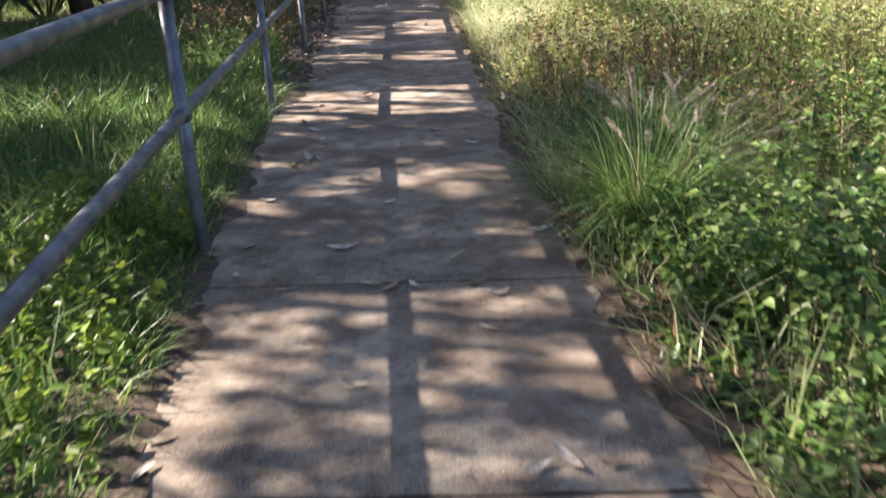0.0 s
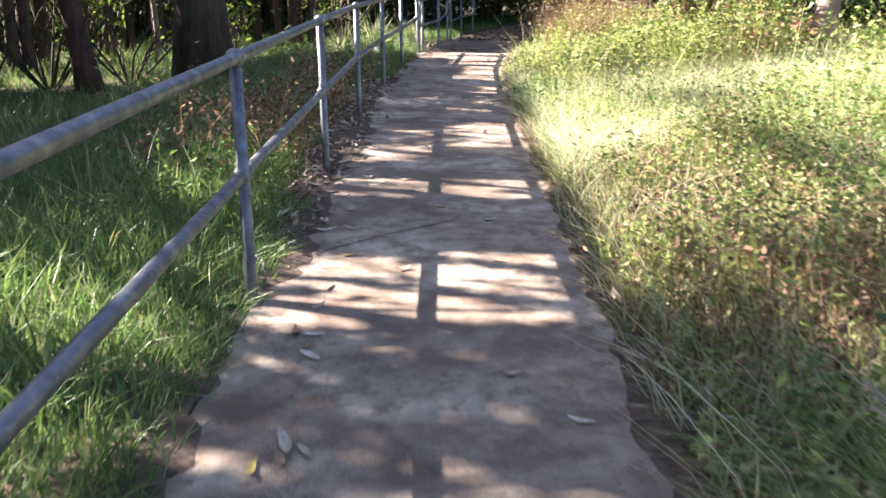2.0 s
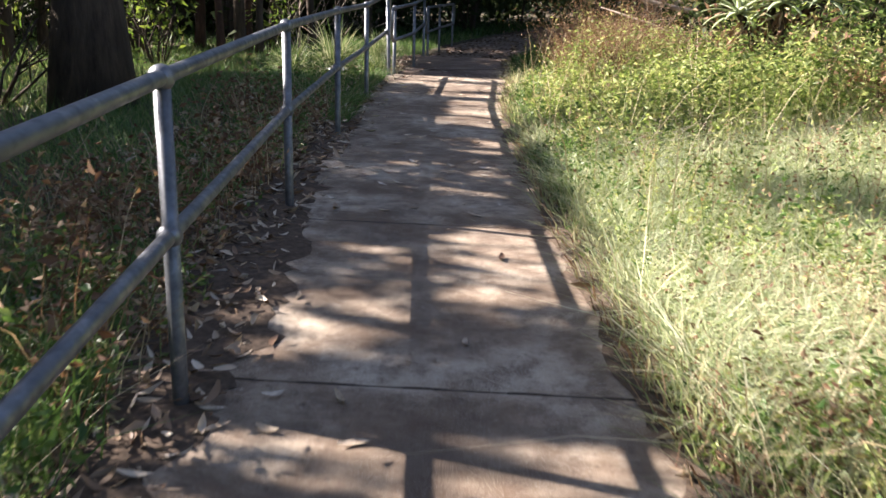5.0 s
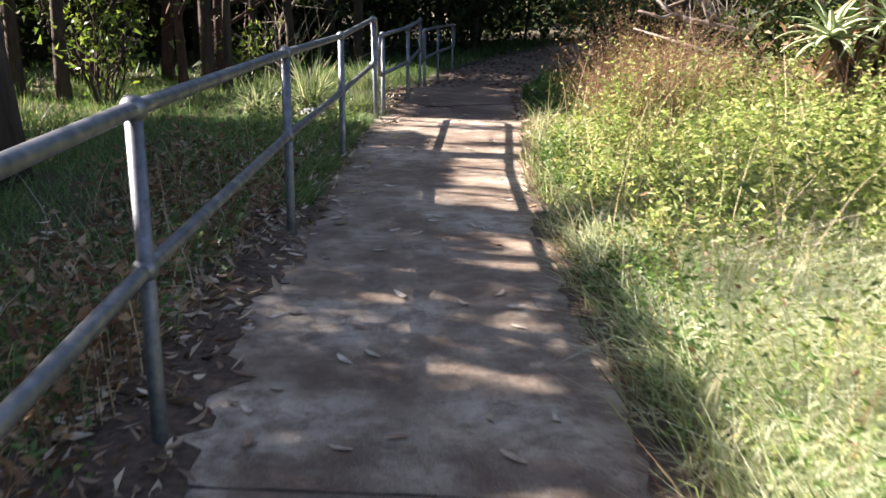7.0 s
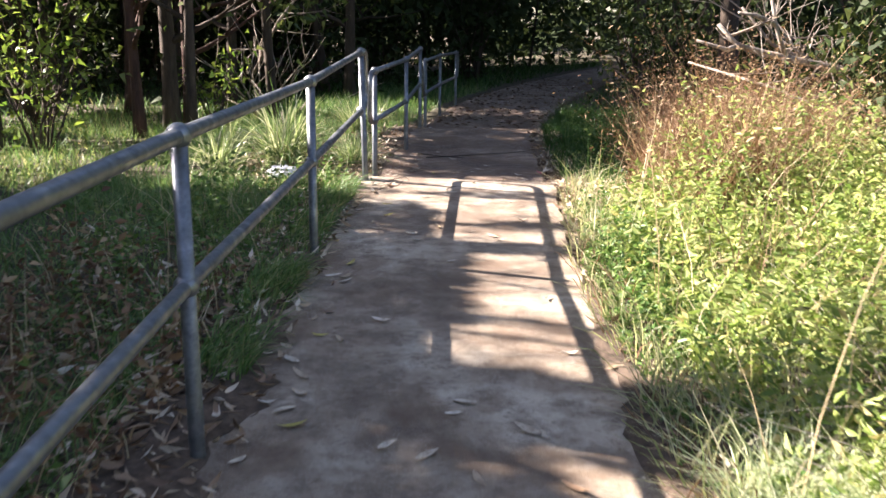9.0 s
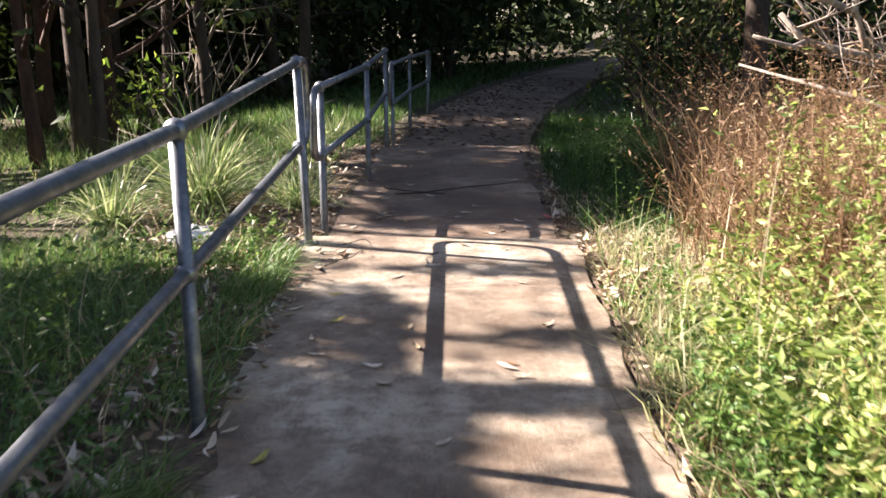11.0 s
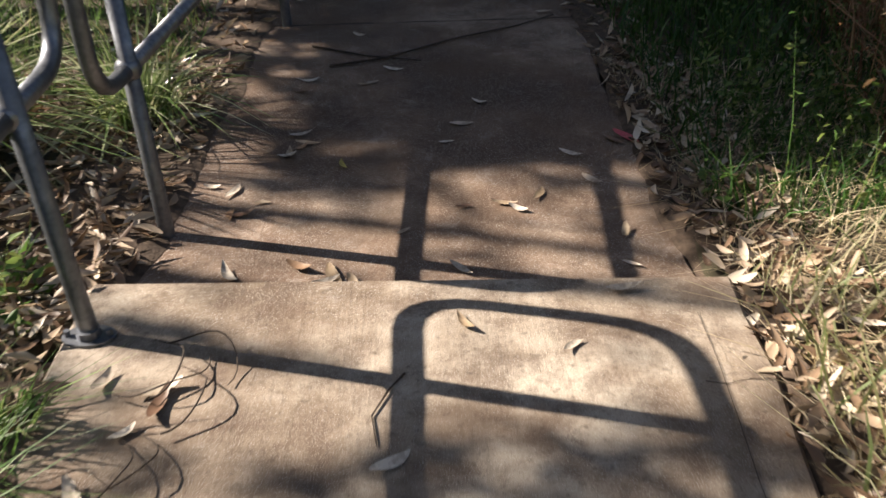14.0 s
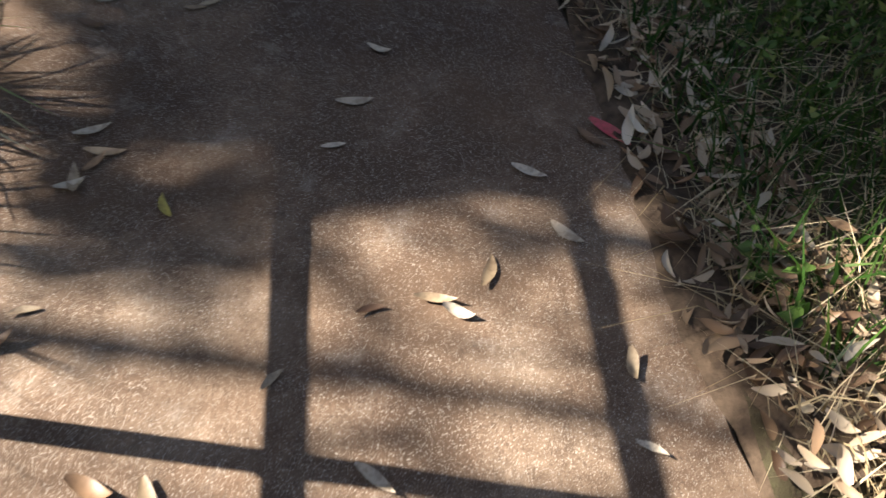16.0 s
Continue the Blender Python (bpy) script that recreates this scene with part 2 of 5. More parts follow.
def leaf_tips(pos, way, length, width):
    """Narrow hanging leaves of one face each, for crowns and far woods."""
    n = len(pos)
    way = way / np.linalg.norm(way, axis=1, keepdims=True)
    side = np.cross(way, rng.normal(size=(n, 3)))
    side /= np.linalg.norm(side, axis=1, keepdims=True) + 1e-9
    a = pos + way * length[:, None]
    v = np.stack([pos - side * width[:, None] * 0.6, pos + side * width[:, None] * 0.6, a], 1).reshape(-1, 3)
    return v, np.arange(3 * n), np.full(n, 3)


def round_leaves(pos, way, length, width, fold=0.2):
    """Broad leaves of six corners, folded along the midrib."""
    n = len(pos)
    way = way / np.linalg.norm(way, axis=1, keepdims=True)
    side = np.cross(way, rng.normal(0, 0.35, (n, 3)) + np.array([0, 0, 1.0]))
    side /= np.linalg.norm(side, axis=1, keepdims=True) + 1e-9
    up = np.cross(side, way)
    L, W = length[:, None], width[:, None]
    a, b = pos + way * L * 0.3, pos + way * L * 0.68 - up * L * 0.05
    tip = pos + way * L - up * L * 0.2
    rows = [pos, a + side * W * 0.5 + up * W * fold, b + side * W * 0.42 + up * W * fold, tip, b - side * W * 0.42 + up * W * fold, a - side * W * 0.5 + up * W * fold]
    base = np.arange(n)[:, None] * 6
    return np.stack(rows, 1).reshape(-1, 3), (base + np.array([0, 1, 2, 3, 0, 3, 4, 5])).ravel(), np.tile([4, 4], n)


def join(parts):
    vs, ls, ss, o = [], [], [], 0
    for v, l, s in parts:
        vs.append(v), ls.append(np.asarray(l) + o), ss.append(s)
        o += len(v)
    return np.concatenate(vs), np.concatenate(ls), np.concatenate(ss)


def tube(points, radii, sides=8, cap=True):
    """Vertices and faces of a round bar along points."""
    pts = [Vector(p) for p in points]
    vs, fs = [], []
    up = Vector((0.31, 0.17, 0.93))
    for i, p in enumerate(pts):
        d = (pts[min(i + 1, len(pts) - 1)] - pts[max(i - 1, 0)]).normalized()
        a = d.cross(up)
        if a.length < 0.1:
            a = d.cross(Vector((1, 0, 0)))
        a.normalize()
        b = d.cross(a)
        r = radii[i] if hasattr(radii, "__len__") else radii
        vs += [p + (a * math.cos(k * math.tau / sides) + b * math.sin(k * math.tau / sides)) * r for k in range(sides)]
    for i in range(len(pts) - 1):
        for k in range(sides):
            fs.append((i * sides + k, i * sides + (k + 1) % sides, (i + 1) * sides + (k + 1) % sides, (i + 1) * sides + k))
    if cap:
        fs += [tuple(range(sides))[::-1], tuple(range((len(pts) - 1) * sides, len(pts) * sides))]
    return vs, fs


def add_tube(vs, fs, points, radii, sides=8):
    v, f = tube(points, radii, sides)
    o = len(vs)
    vs += v
    fs += [tuple(i + o for i in q) for q in f]


def part(name, me, parent):
    ob = new(name, me)
    ob.parent = parent
    return ob


# ---- plan ----
LEFT = np.array([(-6, 0.1), (-2, -0.2), (0.65, -0.47), (2.2, -0.66), (4.5, -0.85), (7, -1.03), (9.25, -1.20), (11.65, -1.31), (14, -1.39), (16.7, -1.42),
                 (17.2, -1.36), (19.5, -1.33), (21.4, -1.28), (23.9, -1.05), (25.7, -0.82), (28, -0.35), (32, 0.75), (38, 2.8), (46, 6.0)])
RIGHT = np.array([(-6, 1.5), (-2, 1.12), (0.65, 0.90), (2.2, 0.72), (4.5, 0.55), (7, 0.42), (9.25, 0.27), (11.65, 0.14), (13.5, 0.12), (15, 0.15), (16.7, 0.235),
                  (17.2, 0.21), (19.5, 0.24), (21.4, 0.36), (23.9, 0.75), (25.7, 1.08), (28, 1.6), (32, 2.75), (38, 4.8), (46, 8.0)])
STEP_1, STEP_2 = 16.64, 21.35


def xl(y):
    return np.interp(y, LEFT[:, 0], LEFT[:, 1])


def xr(y):
    return np.interp(y, RIGHT[:, 0], RIGHT[:, 1])


def ground_z(x, y):
    """Height of the ground beside the path."""
    x, y = np.asarray(x, float), np.asarray(y, float)

    def ease(a, b, v):
        s = np.clip((v - a) / (b - a), 0, 1)
        return s * s * (3 - 2 * s)
    base = -0.015 - 0.125 * ease(15.9, 17.6, y) - 0.12 * ease(20.6, 22.4, y)
    yy = np.clip(y, -6, 46)
    dl, dr = xl(yy) - x, x - xr(yy)
    z = base - 0.22 * ease(0.3, 5.0, dl) - 0.25 * ease(5, 16, dl) + 0.32 * ease(0.5, 4.0, dr) * (1 - ease(16, 20, y)) + 0.1 * ease(4, 14, dr)
    inside = np.minimum(-dl, -dr)
    z = z - 0.25 * ease(-0.02, 0.12, inside)
    z = z + 0.03 * np.sin(1.7 * x + 0.6 * y) * np.sin(1.1 * y - 0.4 * x) * ease(0.2, 1.2, np.maximum(dl, dr))
    return z


def build_ground():
    xs = np.concatenate([[-400, -150, -70, -40, -26], np.arange(-20, -6, 1.0), np.arange(-6, 6, 0.16), np.arange(6, 20, 1.0), [26, 40, 70, 150, 400]])
    ys = np.concatenate([[-400, -150, -60, -25, -12], np.arange(-8, 26, 0.28), np.arange(26, 48, 0.8), [55, 70, 110, 200, 500]])
    X, Y = np.meshgrid(xs, ys)
    V = np.stack([X, Y, ground_z(X, Y)], 2).reshape(-1, 3)
    nx, ny = len(xs), len(ys)
    i = (np.arange(ny - 1)[:, None] * nx + np.arange(nx - 1)[None]).ravel()
    F = np.stack([i, i + 1, i + nx + 1, i + nx], 1)
    me = fast_mesh("ground", V, F.ravel(), np.full(len(F), 4), SOIL)
    me.polygons.foreach_set("use_smooth", [True] * len(me.polygons))
    tagged(new("ground", me), "brown soil and grass thatch falling away beside the path", "ground", kind="structure")


def slab(parent, y0, y1, top, thick=0.12, mat=None, gap=0.006):
    """One cast concrete bay between two joints, with rounded top edges and a slightly worn outline."""
    n = max(4, int((y1 - y0) / 0.2))
    ys = np.linspace(y0 + gap, y1 - gap, n + 1)
    vs, fs = [], []
    for y in ys:
        a, b = float(xl(y)), float(xr(y))
        wob = 0.012 * math.sin(y * 5.1) + 0.008 * math.sin(y * 13.7)
        e = 0.012
        edge = (0.3 if 1 < y < 2 else 1.0) * e if y in (ys[0], ys[-1]) else 0.0
        row = [(a, top - thick), (a, top - e - edge * 0.3), (a + e, top - edge * 0.5)]
        row += [(a + (b - a) * k / 6, top - edge * 0.5) for k in range(1, 6)]
        row += [(b - e + wob, top - edge * 0.5), (b + wob, top - e - edge * 0.3), (b + wob, top - thick)]
        skew = 0.038 if abs(y - STEP_1) < 0.03 else 0.0
        vs += [(x, y - skew * (x + 0.49), z) for x, z in row]
    m = 11
    for i in range(len(ys) - 1):
        for k in range(m - 1):
            fs.append((i * m + k, i * m + k + 1, (i + 1) * m + k + 1, (i + 1) * m + k))
    fs.append(tuple(range(m)))
    fs.append(tuple(range(n * m, n * m + m))[::-1])
    me = mesh("slab", vs, fs, mat)
    bm = bmesh.new()
    bm.from_mesh(me)
    bmesh.ops.recalc_face_normals(bm, faces=bm.faces)
    bm.to_mesh(me)
    bm.free()
    return part("slab", me, parent)


def build_path():
    path = tagged(new("pavement"), "stepped footpath of weathered brown-grey concrete bays with open joints", "footpath", kind="structure")
    for cuts, top in (((-5.5, -3.0, -0.8, 0.62, 1.76, 7.06, 9.04, STEP_1), 0.0), ((STEP_1, 19.1, STEP_2), -0.12), ((STEP_2, 24.0, 27.0, 31.0, 36.0, 45.0), -0.24)):
        for a, b in zip(cuts, cuts[1:]):
            slab(path, a, b, top, 0.2, CONCRETE if top == 0 else STAINED)
    # diagonal crack: a thin open seam
    pts = [(-0.78, 4.98), (-0.655, 5.188), (-0.42, 5.448), (-0.236, 5.62), (-0.098, 5.765)]
    vs = []
    for i, (x, y) in enumerate(pts):
        w = 0.0022 + 0.0012 * (i % 2)
        vs += [(x - w, y + w, 0.003), (x + w, y - w, 0.003)]
    crack = plain_material("dark_dirt", (0.03, 0.022, 0.016), (0.07, 0.05, 0.035), 40.0, 0.95)
    part("crack", mesh("crack", vs, [(2 * i, 2 * i + 1, 2 * i + 3, 2 * i + 2) for i in range(len(pts) - 1)], crack), path)
    for pts in (((0.055, 16.20), (0.10, 16.19), (0.15, 16.205), (0.21, 16.20)), ((0.228, 16.53), (0.222, 16.46), (0.232, 16.40), (0.224, 16.34))):
        v = [(x + dx, y + dx, 0.003) for x, y in pts for dx in (-0.0014, 0.0014)]
        part("crack", mesh("crack", v, [(2 * i, 2 * i + 1, 2 * i + 3, 2 * i + 2) for i in range(len(pts) - 1)], crack), path)
    # the seam of the edge strip beside the step
    v = [(float(xr(y)) - 0.115 + dx + 0.004 * math.sin(9 * y), y, 0.003) for y in np.linspace(14.1, 16.45, 14) for dx in (-0.0008, 0.0008)]
    part("seam", mesh("seam", v, [(2 * k, 2 * k + 1, 2 * k + 3, 2 * k + 2) for k in range(13)], crack), path)
    # dirt that fills the joints
    for y, z in ((0.62, 0.0), (7.06, 0), (9.04, 0), (19.1, -0.12)):
        a, b = float(xl(y)) + 0.02, float(xr(y)) - 0.02
        v = [(a + (b - a) * k / 12, y + s * 0.009, z - 0.006 + 0.002 * math.sin(k * 2.3)) for k in range(13) for s in (-1, 1)]
        part("joint_fill", mesh("joint_fill", v, [(2 * k, 2 * k + 2, 2 * k + 3, 2 * k + 1) for k in range(12)], crack), path)


def soil_verge(side, y0, y1, top, reach):
    """Soil and rotted leaves that have crept over the edge of the concrete."""
    ys = np.arange(y0, y1, 0.07)
    vs = []
    for y in ys:
        e = float(xl(y)) if side < 0 else float(xr(y))
        k = noise.noise(Vector((y * 1.3, side * 5.0, 0.4))) * 0.6 + noise.noise(Vector((y * 5.5, side * 9.0, 1.4))) * 0.4 + noise.noise(Vector((y * 15.0, side * 3.0, 2.4))) * 0.35
        off = max(0.004 if reach else -0.01, reach * (0.45 + 0.9 * k))
        g = float(ground_z(e + side * 0.16, y))
        vs += [(e + side * 0.42, y, float(ground_z(e + side * 0.42, y)) + 0.008 + 0.02 * k), (e + side * 0.07, y, max(g, top) + 0.012 + 0.006 * k), (e - side * off * 0.5, y, top + 0.010 + 0.004 * k), (e - side * off, y, top + 0.0015)]
    fs = []
    for i in range(len(ys) - 1):
        for k in range(3):
            q = (4 * i + k, 4 * i + k + 1, 4 * i + 5 + k, 4 * i + 4 + k)
            fs.append(q if side > 0 else q[::-1])
    tagged(new("verge_soil", mesh("verge_soil", vs, fs, DARK_SOIL, True)), "dark brown soil crept over the concrete edge", "soil", kind="structure")


# ---- railings ----
PIPE = 0.024


def ball_mesh():
    bm = bmesh.new()
    bmesh.ops.create_uvsphere(bm, u_segments=14, v_segments=9, radius=0.0375)
    me = bpy.data.meshes.new("ball_joint")
    bm.to_mesh(me)
    bm.free()
    me.materials.append(STEEL)
    me.polygons.foreach_set("use_smooth", [True] * len(me.polygons))
    return me


BALL = ball_mesh()


def fillet(points, r, n=5):
    """The points of a bent bar with its corners rounded."""
    pts = [Vector(p) for p in points]
    out = [pts[0]]
    for a, b, c in zip(pts, pts[1:], pts[2:]):
        u, v = (a - b).normalized(), (c - b).normalized()
        p, q = b + u * r, b + v * r
        for k in range(n + 1):
            s = k / n
            out.append(p * (1 - s) ** 2 + b * 2 * s * (1 - s) + q * s * s)
    return out + [pts[-1]]


def railing(posts, base, tops, mids, loop_start, loop_end, flange=False):
    thing = tagged(new("railing"), "galvanised steel pipe railing with ball joints beside the path", "railing", "handrail sections")
    thing.location = (*posts[0], base)
    o = Vector(thing.location)
    P = [Vector((x, y, base)) - o for x, y in posts]
    for p, top, mid in zip(P, tops, mids):
        foot = p + Vector((0.038 if flange and p is P[-1] else 0.008, 0, 0))
        v, f = tube([foot + Vector((0, 0, -0.25)), foot + Vector((0, 0, 0)), p + Vector((0, 0, top))], PIPE, 14)
        part("post", mesh("post", v, f, STEEL, True), thing)
        for h in (mid, top):
            b = part("ball_joint", BALL, thing)
            b.location = p + Vector((0, 0, h))
    for name, hs in (("top_rail", tops), ("middle_rail", mids)):
        v, f = tube([p + Vector((0, 0, h)) for p, h in zip(P, hs)], PIPE * 0.96, 14)
        part(name, mesh(name, v, f, STEEL, True), thing)
    for on, a, b, top, mid in ((loop_start, P[0], P[1], tops[0], mids[0]), (loop_end, P[-1], P[-2], tops[-1], mids[-1])):
        if on:
            d = (a - b).normalized() * on
            pts = fillet([a + Vector((0, 0, top)), a + d + Vector((0, 0, top)), a + d + Vector((0, 0, mid)), a + Vector((0, 0, mid))], min(0.14, on * 0.8))
            v, f = tube(pts, PIPE * 0.96, 14)
            part("end_loop", mesh("end_loop", v, f, STEEL, True), thing)
    if flange:
        p = P[-1] + Vector((0.038, -0.007, 0))
        vs, fs = [], []
        w, t = 0.052, 0.008
        for z in (0.002, t):
            vs += [p + Vector((w * math.cos(k * math.tau / 16) * 1.25, w * math.sin(k * math.tau / 16) * 0.8, z)) for k in range(16)]
        fs = [tuple(range(16))[::-1], tuple(range(16, 32))] + [(k, (k + 1) % 16, 16 + (k + 1) % 16, 16 + k) for k in range(16)]
        for sx in (-1, 1):
            add_tube(vs, fs, [p + Vector((sx * 0.05, 0, t)), p + Vector((sx * 0.05, 0, t + 0.016))], 0.008, 6)
        add_tube(vs, fs, [p + Vector((0, 0, t)), p + Vector((0, 0, t + 0.02))], 0.029, 14)
        part("base_plate", mesh("base_plate", vs, fs, STEEL), thing)
    return thing


build_ground()
build_path()
soil_verge(-1, -3, 4.4, 0.0, 0.19)
soil_verge(-1, 4.4, 13.4, 0.0, 0.27)
soil_verge(-1, 13.4, 16.3, 0.0, 0.15)
soil_verge(1, -3, 13.6, 0.0, 0.12)
soil_verge(1, 13.6, 16.66, -0.03, 0.0)
soil_verge(-1, 16.75, STEP_2, -0.12, 0.10)
soil_verge(1, 16.72, STEP_2, -0.12, 0.05)
railing([(-0.20, -2.71), (-0.412, -0.32), (-0.63, 2.071), (-0.845, 4.451), (-1.026, 6.855), (-1.197, 9.252), (-1.299, 11.654), (-1.363, 14.049), (-1.387, 16.441)], 0.0, (0.94, 0.937, 0.931, 0.944, 0.967, 0.983, 0.98, 0.963, 1.033), (0.515, 0.515, 0.52, 0.509, 0.525, 0.538, 0.543, 0.528, 0.568), 0, 0.34, True)
railing([(-1.349, 17.097), (-1.219, 19.10), (-1.19, 21.2)], -0.12, (0.968, 0.985, 1.03), (0.537, 0.53, 0.575), 0.23, 0.0)
railing([(-1.16, 22.0), (-1.02, 23.85), (-0.80, 25.7)], -0.24, (0.966, 0.96, 0.95), (0.51, 0.51, 0.51), 0.17, 0.25)

# ---- trees ----


def limb(vs, fs, start, way, length, r0, depth, tips):
    """A tapering, wandering limb that forks; collects the places of its twigs."""
    pts, rad, p, d = [Vector(start)], [r0], Vector(start), Vector(way).normalized()
    steps = 5
    for i in range(steps):
        d = (d + Vector((random.uniform(-1, 1), random.uniform(-1, 1), random.uniform(-0.4, 0.7))) * 0.22).normalized()
        p = p + d * length / steps
        pts.append(p.copy())
        rad.append(r0 * (1 - 0.75 * (i + 1) / steps))
    add_tube(vs, fs, pts[::2] + pts[-1:] if r0 < 0.04 else pts, rad[::2] + rad[-1:] if r0 < 0.04 else rad, 5 if r0 > 0.035 else 3)
    tips += pts[2:]
    if depth:
        for k in range(3):
            q = pts[random.randint(2, steps)]
            w = d + Vector((random.uniform(-1, 1), random.uniform(-1, 1), random.uniform(-0.3, 0.6)))
            limb(vs, fs, q, w, length * 0.62, r0 * 0.45, depth - 1, tips)


def open_share(x, y):
    """Light mask: share of the foliage cut from the crowns so that sun reaches the ground at (x, y)."""
    f = np.full(len(x), 0.0)
    streak = np.sin(5.3 * y + 0.8 * x + 2.1 * np.sin(1.7 * y + 0.6 * x)) + 0.5 * np.sin(11.7 * y - 1.1 * x)
    blotch = np.sin(1.3 * x + 1.9 * np.sin(0.8 * y)) * np.sin(1.05 * y + 0.7 * x)
    f = np.where((x > -4) & (x < -1.0) & (y < 6.8), np.where(blotch > -0.1, 0.85, 0.15), f)
    f = np.where((x > -1.0) & (x < 1.2) & (y < 2.0), 0.5, f)
    f = np.where((x > -3.2) & (x < -0.45) & (y < 1.5), 0.85, f)
    f = np.where((x > -1.3) & (x < 0.4) & (y > 2.6) & (y < 8.2), np.where((y > 4.9) & (y < 6.9), 0.0, np.where(streak > -0.25, 0.86, 0.05)), f)
    f = np.where((x > -0.55) & (x < 0.4) & (y > 11.05) & (y < 11.7), 0.8, f)
    f = np.where((x > -0.8 - 0.6 * (y > 15.6)) & (x < 0.4) & (y > 12.15) & (y < 17.4), np.where(streak > -0.3 - 0.3 * (x > -0.4), 0.985, 0.06), f)
    f = np.where((x > -3.2) & (x < -1.0) & (y > 15.8) & (y < 18.9), 0.96, f)
    f = np.where((x > -9.5) & (x < -1.4) & (y > 17.5) & (y < 27), np.where(blotch > -0.5, 0.97, 0.5), f)
    f = np.where((x >= 0.3 + 0.25 * ((y > 8.3) & (y < 11.0))) & (x < 6) & (y > np.where(x < 1.3, 3.4, 2.7) - 0.1 * x) & (y < 16.9), np.where(blotch > 0.62, 0.6, 0.975), f)
    f = np.where((x >= 0.95 + 1.0 * (y - 17.0)) & (x < 6) & (y >= 16.9) & (y < 19.6), 0.95, f)
    f = np.where((x > -1.15) & (x < 0.95 + 1.0 * (y - 17.0)) & (y > 17.9) & (y < 20.8), 0.0, f)
    f = np.where((x > -1.3) & (x < 0.4) & (y > 17.35) & (y <= 17.9), np.where(streak > 0.0, 0.7, 0.1), f)
    f = np.where((x > -0.75) & (x < 0.13) & (y > 17.3) & (y <= 17.55), np.where(streak > -0.8, 0.93, 0.2), f)
    f = np.where((x > -0.75) & (x < 0.4) & (y > 16.5) & (y <= 17.35), np.where(streak > -0.7, 0.97, 0.3), f)
    f = np.where((x > 0.1) & (x < 0.5) & (y > 17.05) & (y <= 17.6), 0.55, f)
    f = np.where((x > -1.5) & (x < -0.75) & (y > 12.5) & (y < 15.4), 0.0, f)
    f = np.where((x > -1.5) & (x < -0.5) & (y > 12.2) & (y < 14.4), 0.03, f)
    f = np.where((x > -0.7 - 0.4 * (y > 15.6)) & (x < 0.3) & (y > 14.9) & (y < 16.6), np.where(streak > -0.8, 0.985, 0.25), f)
    f = np.where((x > -9.5) & (x < -4) & (y > 13) & (y < 17.6), 0.7, f)
    cuts = np.array([0.6, 1.7, 2.2, 2.42, 2.75, 3.2, 3.32, 4.2, 5.18, 6.22, 6.75, 7.2, 7.85, 8.95, 9.7, 9.95, 11.1, 11.7, 12.4])
    near = np.array([0.3, 0.75, 0.03, 0.4, 0.3, 0.9, 0.8, 0.15, 0.99, 0.03, 0.97, 0.1, 0.3, 0.995, 0.06, 0.5, 0.05, 0.98, 0.99, 0.9])
    side = np.array([0.95, 0.85, 0.03, 0.4, 0.99, 0.05, 0.9, 0.25, 0.96, 0.05, 0.97, 0.15, 0.97, 0.8, 0.05, 0.45, 0.04, 0.2, 0.2, 0.3])
    k = np.searchsorted(cuts, y)
    fine = np.sin(15.0 * y + 4.0 * x + 2.0 * np.sin(2.6 * x + y)) + 0.6 * np.sin(31.0 * y + 7.5 * x)
    lit = np.where(x > -0.3 + 0.15 * np.sin(4 * y), near[k], side[k] * np.where((x < -0.7) & (y > 8.2), 0.6, 1.0))
    lit = np.where((lit > 0.7) & (fine < -0.75), 0.45, lit)
    f = np.where((x > xl(y) - 0.05) & (x < 0.5) & (y < 12.4), lit, f)
    f = np.where((x > -1.3) & (x < -0.35) & (y > 8.6) & (y < 9.7), 0.03, f)
    f = np.where((x > -2.6) & (x < -1.0) & (y > 6.9) & (y < 12.6), np.where((y < 8.3) & (streak > 0.2), 0.8, 0.05), f)
    f = np.where((x > -0.3) & (x < 0.5) & (y > 8.6) & (y < 9.05), 0.95, f)
    f = np.where((x >= 0.5) & (x < 0.95 - 0.05 * y) & (y > 1.6) & (y < 6.5), 0.3, f)
    f = np.where((x >= 0.9) & (x < 3.3) & (y > 2.9) & (y < 4.9), np.where(np.sin(2.1 * x + 2.7 * y + 1.5 * np.sin(2 * y)) > 0.0, 0.92, 0.15), f)
    f = np.where((x > 0.1) & (x < 1.35) & (y > 3.2) & (y < 4.3), 0.03, f)
    f = np.where((x >= 1.0) & (x < 2.4) & (y > -1) & (y < 3.2), np.where(blotch > -0.3, 0.92, 0.4), f)
    f = np.where((x > -1.7) & (x < -1.02) & (y > 5.7) & (y < 7.0), 0.93, f)
    f = np.where((x > -0.62) & (x < 0.4) & (y > 12.38) & (y < 12.95), 0.99, f)
    f = np.where((x > 0.12) & (x < 0.32) & (y > 16.85) & (y < 18.0), 0.2, f)
    f = np.where((x >= 0.32) & (x < 1.1) & (y > 15.2) & (y < 17.3), 0.985, f)
    f = np.where((x > -1.9) & (x < -1.3) & (y > 16.3) & (y < 17.3), 0.9, f)
    f = np.where((x > -1.6) & (x < -0.25) & (y > 0.0) & (y < 1.3), 0.97, f)
    f = np.where((x > -1.5) & (x < -0.7) & (y > 15.5) & (y < 16.62), np.where(fine > -0.9, 0.98, 0.5), f)
    f = np.where((x > 0.55) & (x < 2.2) & (y > -1) & (y < 2.0), np.where(fine > -0.6, 0.9, 0.3), f)
    f = np.where((x > 0.5) & (x < 2.5) & (y > 2.2) & (y < 3.6), np.where((x > 1.5) & (fine > 0.2), 0.7, 0.15), f)
    return f


